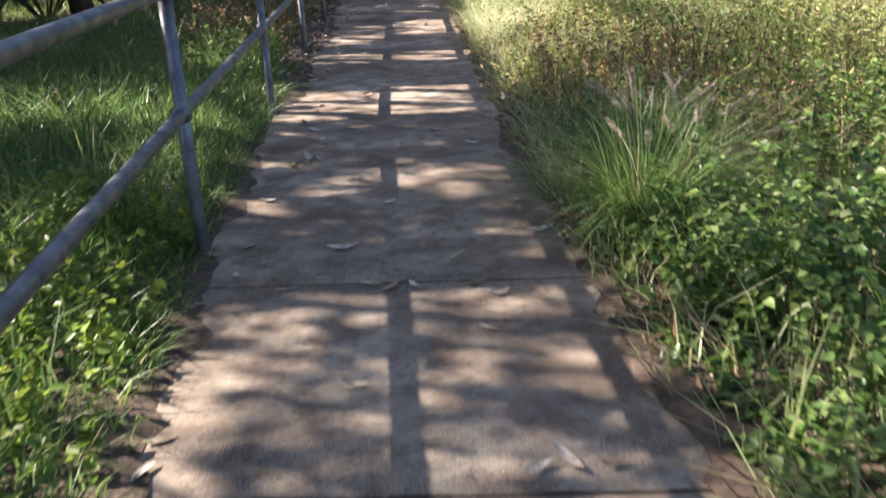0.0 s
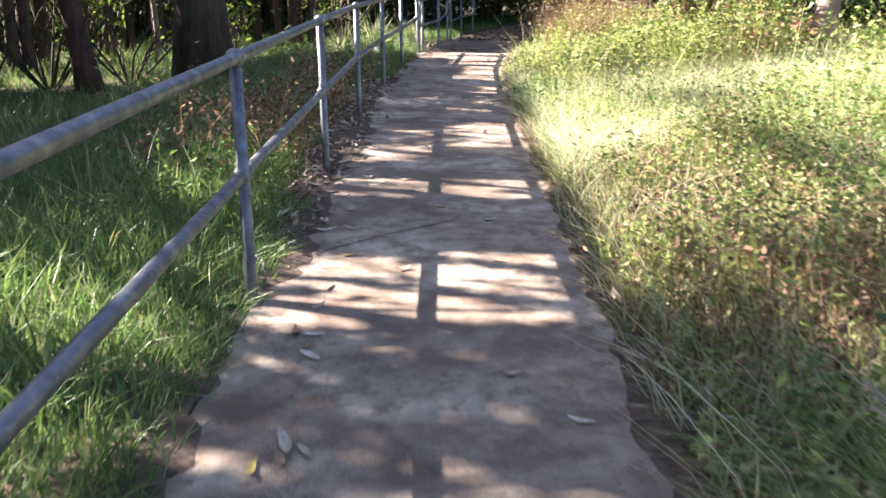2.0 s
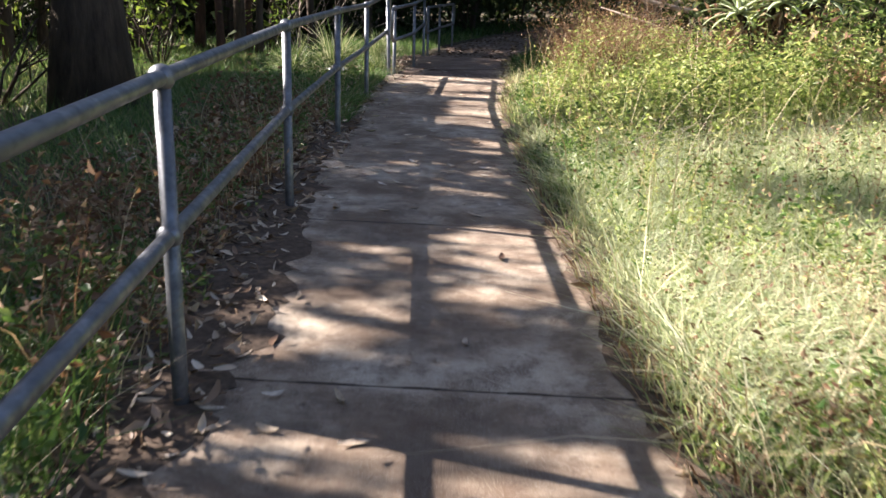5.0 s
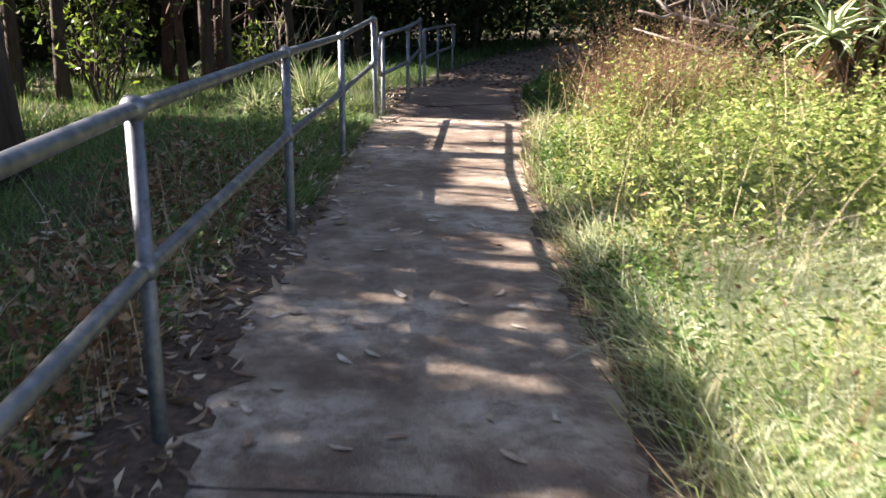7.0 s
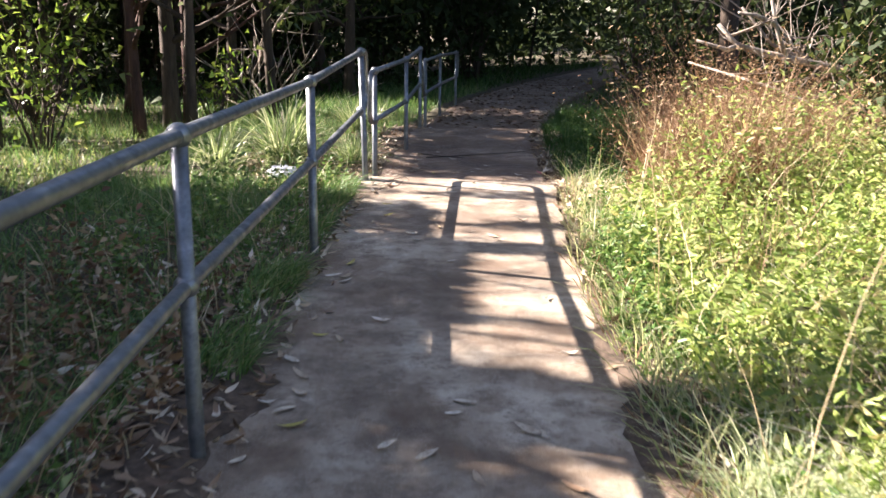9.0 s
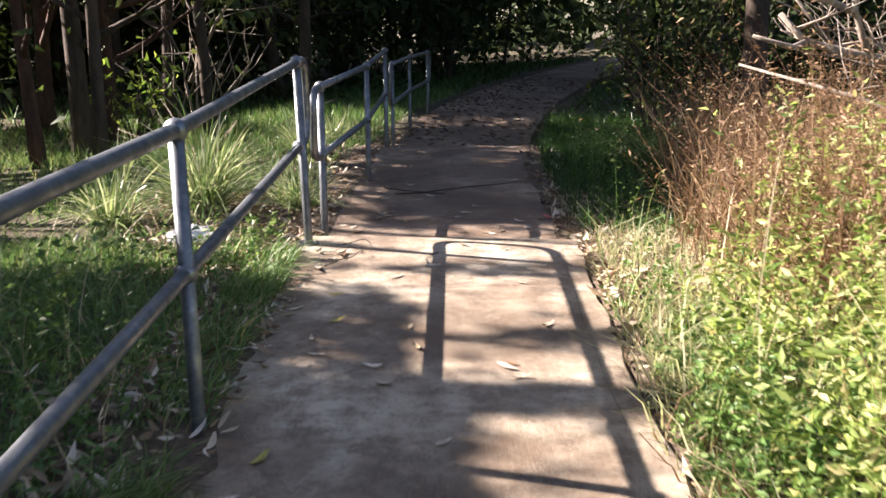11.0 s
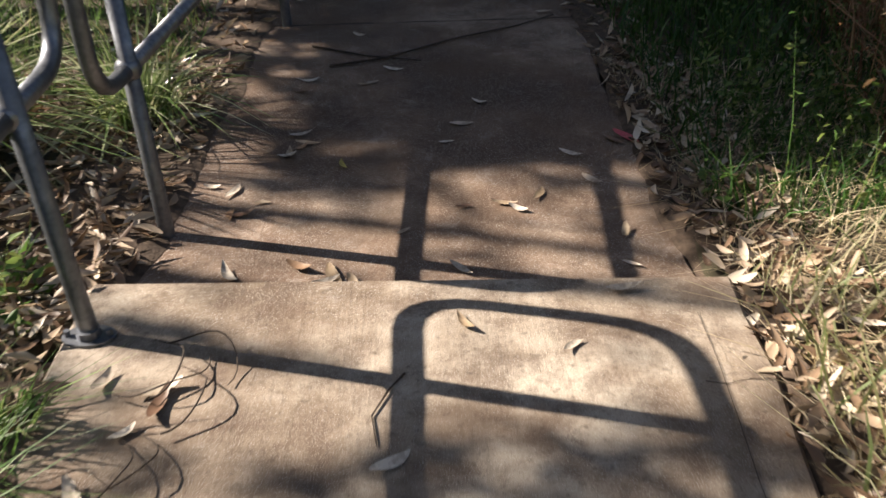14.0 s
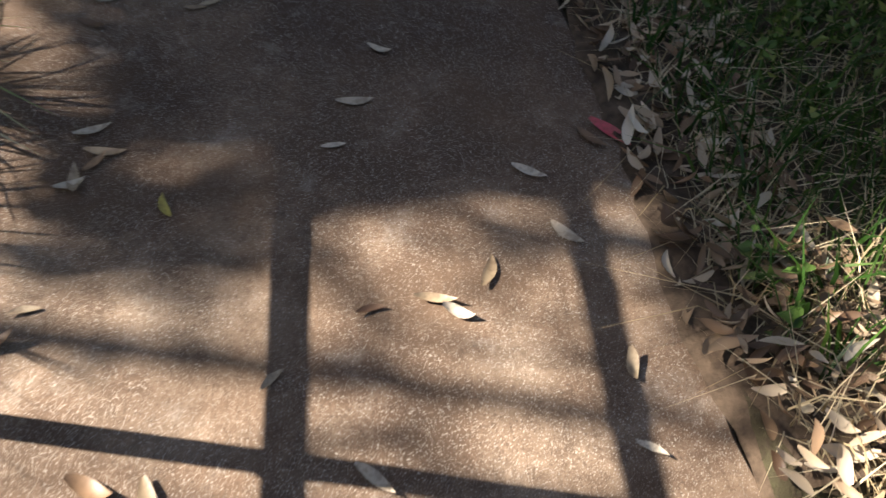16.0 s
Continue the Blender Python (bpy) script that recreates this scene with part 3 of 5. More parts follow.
def crown(tips, count, spread, size, hang=-0.5, at=None):
    t = np.array([tuple(p) for p in tips])
    pick = t[rng.integers(0, len(t), count)] + rng.normal(0, spread, (count, 3))
    way = rng.normal(0, 1, (count, 3)) + np.array([0, 0, hang])
    ln = rng.uniform(0.8, 1.4, count) * size
    if at is not None:
        q = pick + np.array(at) + way / np.linalg.norm(way, axis=1, keepdims=True) * ln[:, None] * 0.4
        keep = rng.uniform(0, 1, count) > open_share(q[:, 0] + 1.40 * q[:, 2], q[:, 1] - 0.38 * q[:, 2])
        pick, way, ln = pick[keep], way[keep], ln[keep]
    return leaf_tips(pick, way, ln, ln * 0.42)


def tree(name, label, x, y, height, r, bark, leaf, lean=(0, 0), crown_from=0.5, leaves=2500, spread=0.4, size=0.13, limbs=9, reach=0.28, flare=1.35, hang=-0.5, cat="tree"):
    z0 = float(ground_z(x, y))
    thing = tagged(new(name), label, cat, "trees beside the path")
    thing.location = (x, y, z0)
    n = 12
    pts, rad = [], []
    for i in range(n + 1):
        s = i / n
        wob = 0.035 * height * 0.3
        pts.append(Vector((lean[0] * s * height + wob * math.sin(3.1 * s + x) * s, lean[1] * s * height + wob * math.sin(2.7 * s + y) * s, -0.15 + s * height)))
        rad.append(r * (1 - 0.78 * s) * (1 + (flare - 1) * math.exp(-s * height / 0.35)))
    vs, fs = [], []
    add_tube(vs, fs, pts, rad, 14 if r > 0.12 and y < 24 else 8)
    part("trunk", mesh("trunk", vs, fs, bark, True), thing)
    bv, bf, tips = [], [], []
    for k in range(limbs):
        s = crown_from + (1 - crown_from) * (k + 0.5) / limbs
        i = min(n - 1, int(s * n))
        a = random.uniform(0, math.tau)
        limb(bv, bf, pts[i] - Vector((math.cos(a), math.sin(a), 0)) * rad[i] * 0.3, (math.cos(a), math.sin(a), random.uniform(0.0, 0.9)), height * reach * random.uniform(0.7, 1.2), rad[i] * 0.5 + 0.008, 1, tips)
    part("limbs", mesh("limbs", bv, bf, bark, True), thing)
    if leaves:
        v, l, sz = crown(tips, leaves, spread, size, hang, (x, y, z0))
        part("foliage", fast_mesh("foliage", v, l, sz, leaf), thing)
    return thing


tree("tree", "tall broad-trunked gum tree with dark rough bark in the grass", -3.91, 13.05, 15, 0.34, BARK_DARK, CANOPY, (0.0, 0.01), 0.6, 2500, 0.6, 0.16, 8, 0.2)
tree("tree", "leaning reddish-barked tree with bare lower limbs", -5.18, 12.4, 7, 0.15, BARK_RED, CANOPY, (-0.16, 0.03), 0.5, 3500, 0.45, 0.12, 6, 0.25)
tree("tree", "slender pale-barked gum tree behind the grass", -6.55, 18.3, 9, 0.055, BARK_PALE, CANOPY, (-0.04, 0.0), 0.55, 2500, 0.5, 0.13)
tree("tree", "thick gum tree with peeling whitish bark on the sunny bank", 3.5, 7.7, 12, 0.30, BARK_PALE, CANOPY, (0.01, 0.0), 0.6, 2000, 0.6, 0.16, 7, 0.2)
tree("tree", "pale twisted gum tree among sunny weeds", 4.5, 14.2, 9, 0.16, BARK_PALE, CANOPY, (0.06, 0.02), 0.3, 2000, 0.6, 0.14, 8, 0.25)
for i, (x, y, r, lean) in enumerate([(-4.8, 20.7, 0.075, -0.05), (-4.75, 21.8, 0.12, -0.02), (-4.1, 20.6, 0.07, 0.01), (-5.0, 23.4, 0.10, -0.01), (-3.6, 23.2, 0.085, -0.05), (-5.3, 27.0, 0.11, 0.02),
                                    (-6.4, 24.6, 0.12, 0.03), (-7.6, 21.0, 0.10, -0.03), (-3.0, 27.5, 0.12, 0.02), (-8.6, 25.2, 0.14, 0.0), (-6.9, 29.0, 0.13, 0.02), (-4.2, 31.0, 0.15, -0.02)]):
    tree("tree", "slim dark-barked tree with sparse foliage in the shaded grass", x, y, 7.5 + (i % 3), r, BARK_DARK if i % 3 else BARK_RED, SUNLIT_LEAF, (lean, 0.01), 0.2, 1500 + 1700 * (i < 5), 0.5, 0.13, 10, 0.22)
# dark trunks on the right; wide crowns added overhead to block sky light
for x, y, h in ((3.1, 21.9, 8.5), (3.5, 24.8, 9.5), (2.9, 27.6, 9.0)):
    tree("tree", "dark-trunked tree with an added crown shading the lower path", x, y, h, 0.15, BARK_DARK, SHADED_LEAF, (-0.05, 0.0), 0.32, 6500, 0.5, 0.17, 10, 0.3)
# shade trees added towards the sun; unseen crowns placed to throw the path's dapples
for i, y in enumerate(np.arange(2.2, 20.5, 2.1)):
    x = -8.0 + 0.5 * math.sin(i * 2.4)
    tree("tree", "added shade tree with a low thin dull-green crown", x, float(y), 6.1 + 0.5 * math.sin(i * 1.7), 0.10, BARK_DARK, CANOPY, (0.0, 0.0), 0.36, 7000, 0.42, 0.125, 7, 0.28)
# more crowns added beyond the view where ground should lie in shade
for x, y in ((-6.4, 20.0), (-7.4, 20.6), (-6.3, 3.3), (-6.0, 1.0), (-7.0, -1.2)):
    tree("tree", "added shade tree with a low thin dull-green crown", x, y, 6.0, 0.11, BARK_DARK, CANOPY, (0.0, 0.0), 0.42, 5600, 0.45, 0.115, 6, 0.26)
# denser crowns added, each placed by the patch it should darken
for x, y, n in ((-6.3, 5.9, 3600), (-6.8, 4.4, 3000), (-7.8, 11.6, 4200), (-7.5, 7.8, 5200), (-8.1, 9.0, 3500), (-7.6, 20.9, 4200), (-8.6, 21.8, 3800), (-8.8, 15.6, 3800), (-8.0, 25.0, 3800), (-9.0, 28.5, 3800), (-8.1, 16.9, 4200), (-7.4, 15.0, 3000)):
    tree("tree", "added shade tree with a low dense dull-green crown", x, y, 6.2, 0.11, BARK_DARK, CANOPY, (0.0, 0.0), 0.42, int(n * 2.2), 0.42, 0.125, 6, 0.27)
for i in range(26):
    x, y = -13 + 4.5 * math.sin(i * 2.1) - (i % 3) * 2.0, 1 + i * 1.45
    tree("tree", "dark-barked bush tree in the woodland beyond the grass", x, y, 8 + 2 * math.sin(i * 1.3), 0.13, BARK_DARK, CANOPY, (0.02 * math.sin(i), 0.0), 0.22, 1100, 0.65, 0.28, 6, 0.27)
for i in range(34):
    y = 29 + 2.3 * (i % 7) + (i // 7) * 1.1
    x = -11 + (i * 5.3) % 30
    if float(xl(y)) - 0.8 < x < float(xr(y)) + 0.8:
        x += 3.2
    tree("tree", "tall dark-trunked tree of the shaded woodland", x, y, 9 + 3 * math.sin(i * 1.9), 0.11 + 0.06 * math.sin(i * 2.7), BARK_DARK, SHADED_LEAF, (0.13 * math.sin(i * 4.3), 0.05 * math.sin(i)), 0.24, 1300, 0.8, 0.325, 8, 0.26)
# trees added mostly out of view to keep sun off the far wood
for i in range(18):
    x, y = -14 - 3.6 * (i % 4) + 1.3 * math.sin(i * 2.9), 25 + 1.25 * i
    tree("tree", "added dense-crowned tree, mostly out of view, shading the wood", x, y, 9.5 + 2 * math.sin(i * 1.3), 0.15, BARK_DARK, SHADED_LEAF, (0.03 * math.sin(i), 0.0), 0.2, 1500, 0.8, 0.39, 8, 0.27)

# high crowns added to cut the sunlight reaching the far wood floor
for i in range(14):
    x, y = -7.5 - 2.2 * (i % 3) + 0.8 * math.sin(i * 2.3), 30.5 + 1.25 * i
    tree("tree", "tall added tree with a dark crown that shades the far wood", x, y, 12.5 + 1.5 * math.sin(i * 1.7), 0.19, BARK_DARK, SHADED_LEAF, (0.03 * math.sin(i * 3.1), 0.0), 0.34, 2700, 0.75, 0.47, 9, 0.24)

# tree added out of view to shade the weeds right of the start
tree("tree", "added shade tree with a low thin dull-green crown", -4.4, 1.6, 5.9, 0.10, BARK_DARK, CANOPY, (0.0, 0.0), 0.6, 5200, 0.42, 0.12, 6, 0.2)


def shrub(x, y, h, w, leaf, n, size, label, name="shrub", bark=BARK_DARK, hang=0.0):
    thing = tagged(new(name), label, "bush", "bushes beside the path")
    thing.location = (x, y, float(ground_z(x, y)) - 0.03)
    vs, fs, tips = [], [], []
    for k in range(8):
        a = k * 2.4
        limb(vs, fs, (0.08 * math.cos(a), 0.08 * math.sin(a), 0), (w / h * math.cos(a), w / h * math.sin(a), 1.0), h * random.uniform(0.7, 1.0), 0.016 + 0.006 * h, 1, tips)
    part("stems", mesh("stems", vs, fs, bark, True), thing)
    if n:
        v, l, s = crown(tips, n, 0.13 * h, size, hang)
        part("foliage", fast_mesh("foliage", v, l, s, leaf), thing)
    return thing


for i in range(16):
    x, y = -7.5 - 2.2 * abs(math.sin(i * 1.9)) - (i % 3), 4 + i * 1.35
    shrub(x, y, 1.6 + 0.6 * math.sin(i * 2.2), 0.9, CANOPY, 1100, 0.12, "dull green understorey bush with bare twigs")
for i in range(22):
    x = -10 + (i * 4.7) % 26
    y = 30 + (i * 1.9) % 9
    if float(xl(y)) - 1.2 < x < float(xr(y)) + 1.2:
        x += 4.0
    shrub(x, y, 2.2 + 0.8 * math.sin(i * 1.2), 1.3, SHADED_LEAF, 1000, 0.20, "dark woodland bush in deep shade")
for x, y, h in ((3.9, 15.8, 1.9), (4.8, 17.2, 2.2), (3.3, 17.0, 1.2), (5.8, 14.5, 2.0), (5.2, 11.5, 1.5), (6.5, 9.5, 1.8), (4.4, 20.5, 2.3), (2.2, 23.0, 1.8), (3.6, 24.5, 2.4), (6.0, 19.0, 2.5)):
    shrub(x, y, h, 0.8, CANOPY if y > 16 else CLOVER, 1500, 0.10, "tangled bush of small leaves and brown twigs on the bank")
for x, y, h in ((-6.0, 12.9, 1.9), (-6.6, 12.2, 1.7), (-5.1, 13.4, 1.3)):
    shrub(x, y, h, 1.2, CANOPY, 0, 0.1, "tangle of bare dark brown twigs under the tree")
shrub(-4.0, 24.0, 1.6, 1.0, CANOPY, 0, 0.1, "grey leafless twiggy bush in the shaded grass", bark=DEADWOOD)
shrub(3.2, 14.9, 0.8, 0.9, DRY, 260, 0.09, "dry brown brush around the aloe stems")
shrub(2.75, 15.2, 0.7, 0.7, DRY, 180, 0.08, "dry brown brush around the aloe stems")
shrub(3.1, 12.2, 0.55, 0.8, DRY, 500, 0.09, "heap of dry brown leaves and twigs on the bank", "brush_heap")
shrub(-7.6, 17.6, 2.3, 0.7, BRIGHT_LEAF, 600, 0.12, "bright yellow-green bush catching the sun")
shrub(-7.0, 22.5, 2.1, 0.7, BRIGHT_LEAF, 420, 0.11, "bright yellow-green bush catching the sun")
shrub(-5.6, 19.6, 1.15, 0.35, BRIGHT_LEAF, 160, 0.11, "bright green broad-leaved sapling in the grass", "sapling")
shrub(-4.3, 22.4, 1.0, 0.35, BRIGHT_LEAF, 180, 0.10, "bright green broad-leaved sapling in the grass", "sapling")

# undergrowth added to fill the wood, coloured as dark as its shade
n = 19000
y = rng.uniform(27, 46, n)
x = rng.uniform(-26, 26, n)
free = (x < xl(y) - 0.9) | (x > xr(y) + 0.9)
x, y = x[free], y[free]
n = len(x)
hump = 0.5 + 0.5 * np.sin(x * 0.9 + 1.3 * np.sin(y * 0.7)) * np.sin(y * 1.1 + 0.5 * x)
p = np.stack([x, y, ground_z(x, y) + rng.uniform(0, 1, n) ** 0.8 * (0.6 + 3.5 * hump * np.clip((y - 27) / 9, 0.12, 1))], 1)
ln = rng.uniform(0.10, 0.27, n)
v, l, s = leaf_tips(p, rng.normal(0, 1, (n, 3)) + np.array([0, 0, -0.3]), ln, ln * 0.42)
tagged(new("undergrowth", fast_mesh("undergrowth", v, l, s, SHADED_LEAF)), "tangled undergrowth in a shade-dark leaf colour filling the wood", "undergrowth", kind="stuff")

# leaf belt added to blot out the sunlit strip of far ground
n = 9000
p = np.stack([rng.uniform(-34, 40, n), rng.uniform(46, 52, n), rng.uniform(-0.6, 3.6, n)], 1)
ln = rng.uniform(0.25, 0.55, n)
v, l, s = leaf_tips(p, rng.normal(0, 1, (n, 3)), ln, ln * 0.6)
tagged(new("undergrowth", fast_mesh("undergrowth", v, l, s, SHADED_LEAF)), "added dense belt of shade-dark leaves covering the far ground", "undergrowth", kind="stuff")

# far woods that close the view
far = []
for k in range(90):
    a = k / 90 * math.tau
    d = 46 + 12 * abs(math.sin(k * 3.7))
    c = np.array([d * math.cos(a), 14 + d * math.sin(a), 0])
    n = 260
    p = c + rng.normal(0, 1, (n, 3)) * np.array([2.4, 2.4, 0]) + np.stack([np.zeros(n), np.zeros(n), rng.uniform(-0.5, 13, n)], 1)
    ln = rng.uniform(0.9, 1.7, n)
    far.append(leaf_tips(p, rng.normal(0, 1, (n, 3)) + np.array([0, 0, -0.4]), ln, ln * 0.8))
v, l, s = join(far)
tagged(new("far_woods", fast_mesh("far_woods", v, l, s, SHADED_LEAF)), "dark leafy woods closing the view all round", "woods", kind="stuff")

# ---- grass and weeds ----


def scatter(n, y0, y1, x_of):
    y = rng.uniform(y0, y1, n)
    x = x_of(y, rng.uniform(0, 1, n))
    free = (x + 2.1) ** 2 + (y - 16.62) ** 2 > 0.09
    free &= (x < xl(y)) | (x > xr(y))
    x, y = x[free], y[free]
    return np.stack([x, y, ground_z(x, y) - 0.01], 1)


def grass_patch(root, h, width, mat, label, spread=0.35, droop=0.25, drift=(0.0, 0.0), seg=2, name="grass"):
    n = len(root)
    hh = h * rng.uniform(0.5, 1.25, n)
    lean = rng.normal(0, spread, (n, 2)) + np.array(drift)
    v, l, s = blades(root, hh, width * rng.uniform(0.6, 1.3, n), lean, np.clip(rng.normal(droop, 0.15, n), 0, 0.75), seg)
    return tagged(new(name, fast_mesh(name, v, l, s, mat)), label, "grass", kind="stuff")


def clumpy(root, amount=0.65, scale=1.3, seed=3.1):
    """Thins a scatter into tufts."""
    k = np.array([noise.noise(Vector((p[0] * scale, p[1] * scale, seed))) for p in root])
    keep = rng.uniform(0, 1, len(root)) < np.clip(1 - amount + amount * (k + 0.45) * 1.4, 0.1, 1)
    return root[keep]


root = clumpy(scatter(23500, 0.1, 7.6, lambda y, u: xl(y) - 0.02 - 0.24 * np.clip((y - 5.0) / 2, 0, 1) - 2.2 * u ** 1.3))
grass_patch(root, 0.30 * np.clip(0.4 + (xl(root[:, 1]) - root[:, 0]) / 0.55, 0.4, 1.0), 0.009, GRASS, "tall soft green grass along the railing", 0.5, 0.3)
grass_patch(clumpy(scatter(19000, 7.2, 15.4, lambda y, u: xl(y) - 0.30 - 2.2 * u ** 1.2), 0.9, 1.1), 0.19, 0.009, GRASS, "short shaded grass along the railing", 0.6, 0.35)
grass_patch(clumpy(scatter(9500, 15.2, 16.9, lambda y, u: xl(y) - 0.25 - 2.2 * u)), 0.16, 0.008, GRASS, "short soft grass near the step", 0.45, 0.3)
grass_patch(clumpy(scatter(30000, -2, 26, lambda y, u: xl(y) - 2.0 - 4.2 * u)), 0.28, 0.013, GRASS, "green grass in dappled shade beyond the railing", 0.4, 0.3, seg=1)
grass_patch(scatter(14000, -2, 34, lambda y, u: xl(y) - 5.8 - 12 * u), 0.32, 0.03, GRASS, "green grass under the trees", 0.4, 0.3, seg=1)
grass_patch(scatter(14000, 18.2, 30, lambda y, u: xl(y) - 0.25 - 2.6 * u), 0.22, 0.011, GRASS, "short green grass beside the lower path", 0.4, 0.3, seg=1)
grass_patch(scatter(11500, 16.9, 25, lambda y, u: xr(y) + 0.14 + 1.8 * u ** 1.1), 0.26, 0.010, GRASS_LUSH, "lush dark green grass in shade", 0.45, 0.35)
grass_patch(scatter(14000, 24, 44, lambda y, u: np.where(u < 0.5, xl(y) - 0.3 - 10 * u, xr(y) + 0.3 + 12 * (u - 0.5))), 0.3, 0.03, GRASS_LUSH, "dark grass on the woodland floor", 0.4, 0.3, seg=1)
grass_patch(clumpy(scatter(42000, 6.6, 11.6, lambda y, u: xr(y) + 0.14 + (3.4 + 0.5 * np.sin(3.1 * y)) * u ** 1.4), 0.85, 1.5, 5.7), 0.31, 0.008, BLEACHED, "long pale drying grass on the bank", 0.75, 0.4, (0.2, -0.2))
grass_patch(clumpy(scatter(23000, 0.1, 16.6, lambda y, u: xr(y) + 0.04 + 3.0 * u ** 1.2), 0.9, 0.9, 9.2), 0.34, 0.008, GRASS_PALE, "pale grass among the weeds", 0.6, 0.35)
grass_patch(scatter(20000, -2, 27, lambda y, u: xr(y) + 2.6 + 19 * u ** 1.6), 0.40, 0.022, GRASS_PALE, "sunny yellow-green meadow grass", 0.4, 0.3, seg=1)


def edge_grass(n, y0, y1, edge, side, h, mat, label):
    """Tufts at the very edge of the concrete that lean out over it."""
    y = rng.uniform(y0, y1, n)
    k = np.array([noise.noise(Vector((v * 1.9, side * 4.0, 0.0))) for v in y])
    y = y[rng.uniform(0, 1, n) < np.clip(0.45 + 1.2 * k, 0.05, 1)]
    x = edge(y) + side * (rng.uniform(0, 1, len(y)) * 0.24 - 0.03)
    root = np.stack([x, y, np.maximum(ground_z(x, y), -0.01)], 1)
    grass_patch(root, h, 0.008, mat, label, 0.5, 0.4, (-side * 0.55, 0.0))


edge_grass(4200, -2, 6.0, xl, -1, 0.15, GRASS, "green grass tufts leaning over the concrete edge")
edge_grass(5200, 12.2, 16.2, xl, -1, 0.20, GRASS, "dark green grass tufts leaning over the slab edge")
edge_grass(4200, -2, 14.5, xr, 1, 0.19, GRASS_PALE, "pale grass tufts leaning over the concrete edge")
edge_grass(1500, -2, 14.5, xr, 1, 0.24, DRY, "brown dry grass leaning over the concrete edge")


def weeds(n, y0, y1, x_of, h, leaf, mat, per, label, stem_mat=None, top=0.2, name="weeds", edge=0.35, broad=False, slim=0.48, sway=0.22):
    root = clumpy(scatter(n, y0, y1, x_of), 0.8, 1.1, 3.1 + h * 17 + per)
    n = len(root)
    rise = np.clip((root[:, 0] - xr(root[:, 1])) / edge, 0.35, 1)
    swell = np.array([noise.noise(Vector((p[0] * 0.9, p[1] * 0.9, 7.7))) for p in root])
    hh = h * rng.uniform(0.5, 1.15, n) * rise * np.clip(0.95 + 1.1 * swell, 0.35, 1.5)
    lean = rng.normal(0, sway, (n, 2))
    parts = [blades(root, hh, np.full(n, 0.006), lean, np.zeros(n), 2)]
    for k in range(per):
        s = top + (1 - top) * (k + rng.uniform(0, 1, n)) / per
        p = root.copy()
        p[:, :2] += lean * (hh * s ** 1.8)[:, None]
        p[:, 2] += hh * s
        a = rng.uniform(0, math.tau, n)
        way = np.stack([np.cos(a), np.sin(a), rng.normal(0.15, 0.5, n)], 1)
        ln = leaf * rng.uniform(0.6, 1.4, n)
        parts.append(round_leaves(p, way, ln, ln * 0.7) if broad else leaf_quads(p, way, ln, ln * slim))
    v, l, s = join(parts)
    return tagged(new(name, fast_mesh(name, v, l, s, mat)), label, "weeds", kind="stuff")


weeds(1750, 0.2, 3.4, lambda y, u: xr(y) + 0.05 + 2.0 * u ** 1.2, 0.42, 0.036, CLOVER, 11, "fresh green leafy weeds beside the path", edge=0.3, broad=True)
weeds(3100, 2.4, 7.5, lambda y, u: xr(y) + 0.06 + 2.6 * u, 0.46, 0.034, WEED, 9, "yellow-green leafy weeds with seed heads", edge=0.3, slim=0.36)
weeds(900, 4.4, 7.4, lambda y, u: xr(y) + 0.25 + 2.0 * u, 0.46, 0.036, CLOVER, 10, "green leafy clumps in the pale grass", edge=0.4)
weeds(600, 3.6, 7.2, lambda y, u: xr(y) + 0.2 + 2.4 * u, 0.5, 0.03, DRY, 6, "tangled brown weeds in the pale grass", edge=0.4, sway=0.6)
weeds(1500, 6.5, 11.3, lambda y, u: xr(y) + 0.15 + 2.8 * u, 0.38, 0.034, WEED, 8, "small yellow-green weeds in the bleached grass", edge=0.4, slim=0.32)
weeds(420, 6.8, 10.8, lambda y, u: xr(y) + 0.3 + 2.4 * u, 0.42, 0.034, CLOVER, 10, "green leafy sprigs in the bleached grass", edge=0.4)
weeds(380, 6.8, 11.0, lambda y, u: xr(y) + 0.2 + 2.6 * u, 0.46, 0.03, DRY, 6, "brown weed stalks in the bleached grass", edge=0.4, sway=0.5)
weeds(750, 2.2, 6.5, lambda y, u: xr(y) + 0.15 + 2.4 * u, 0.56, 0.02, BURR, 5, "dark seed heads standing above the weeds", top=0.75)
weeds(4300, 11.1, 17.4, lambda y, u: xr(y) + 0.22 + np.clip(0.95 * (y - 15.2), 0, 3) + 2.9 * u, 0.74, 0.054, WEED, 13, "dense yellow-green leafy weeds on the bank", edge=0.75, slim=0.36)
weeds(1700, 6.5, 15.6, lambda y, u: xr(y) + 0.03 + 0.35 * u, 0.26, 0.034, CLOVER, 9, "low green weeds along the path edge", edge=0.25)
weeds(1700, 2.5, 8.0, lambda y, u: xr(y) + 0.04 + 1.2 * u, 0.42, 0.03, DRY, 6, "dry brown weeds mixed into the verge", edge=0.3)
weeds(3400, 14.9, 20.0, lambda y, u: xr(y) + 0.50 + 0.22 * np.abs(y - 16.2) + np.clip(1.0 * (y - 14.5), 0.4, 3.4) * u, 0.95, 0.034, DRY, 10, "tall dry reddish-brown weeds with brittle stems", edge=0.8, sway=0.45, slim=0.25)
weeds(950, 13.2, 17.3, lambda y, u: xr(y) + 0.10 + 1.2 * u, 0.20, 0.034, CLOVER, 8, "small sunny weeds beside the step", edge=0.2, broad=True)
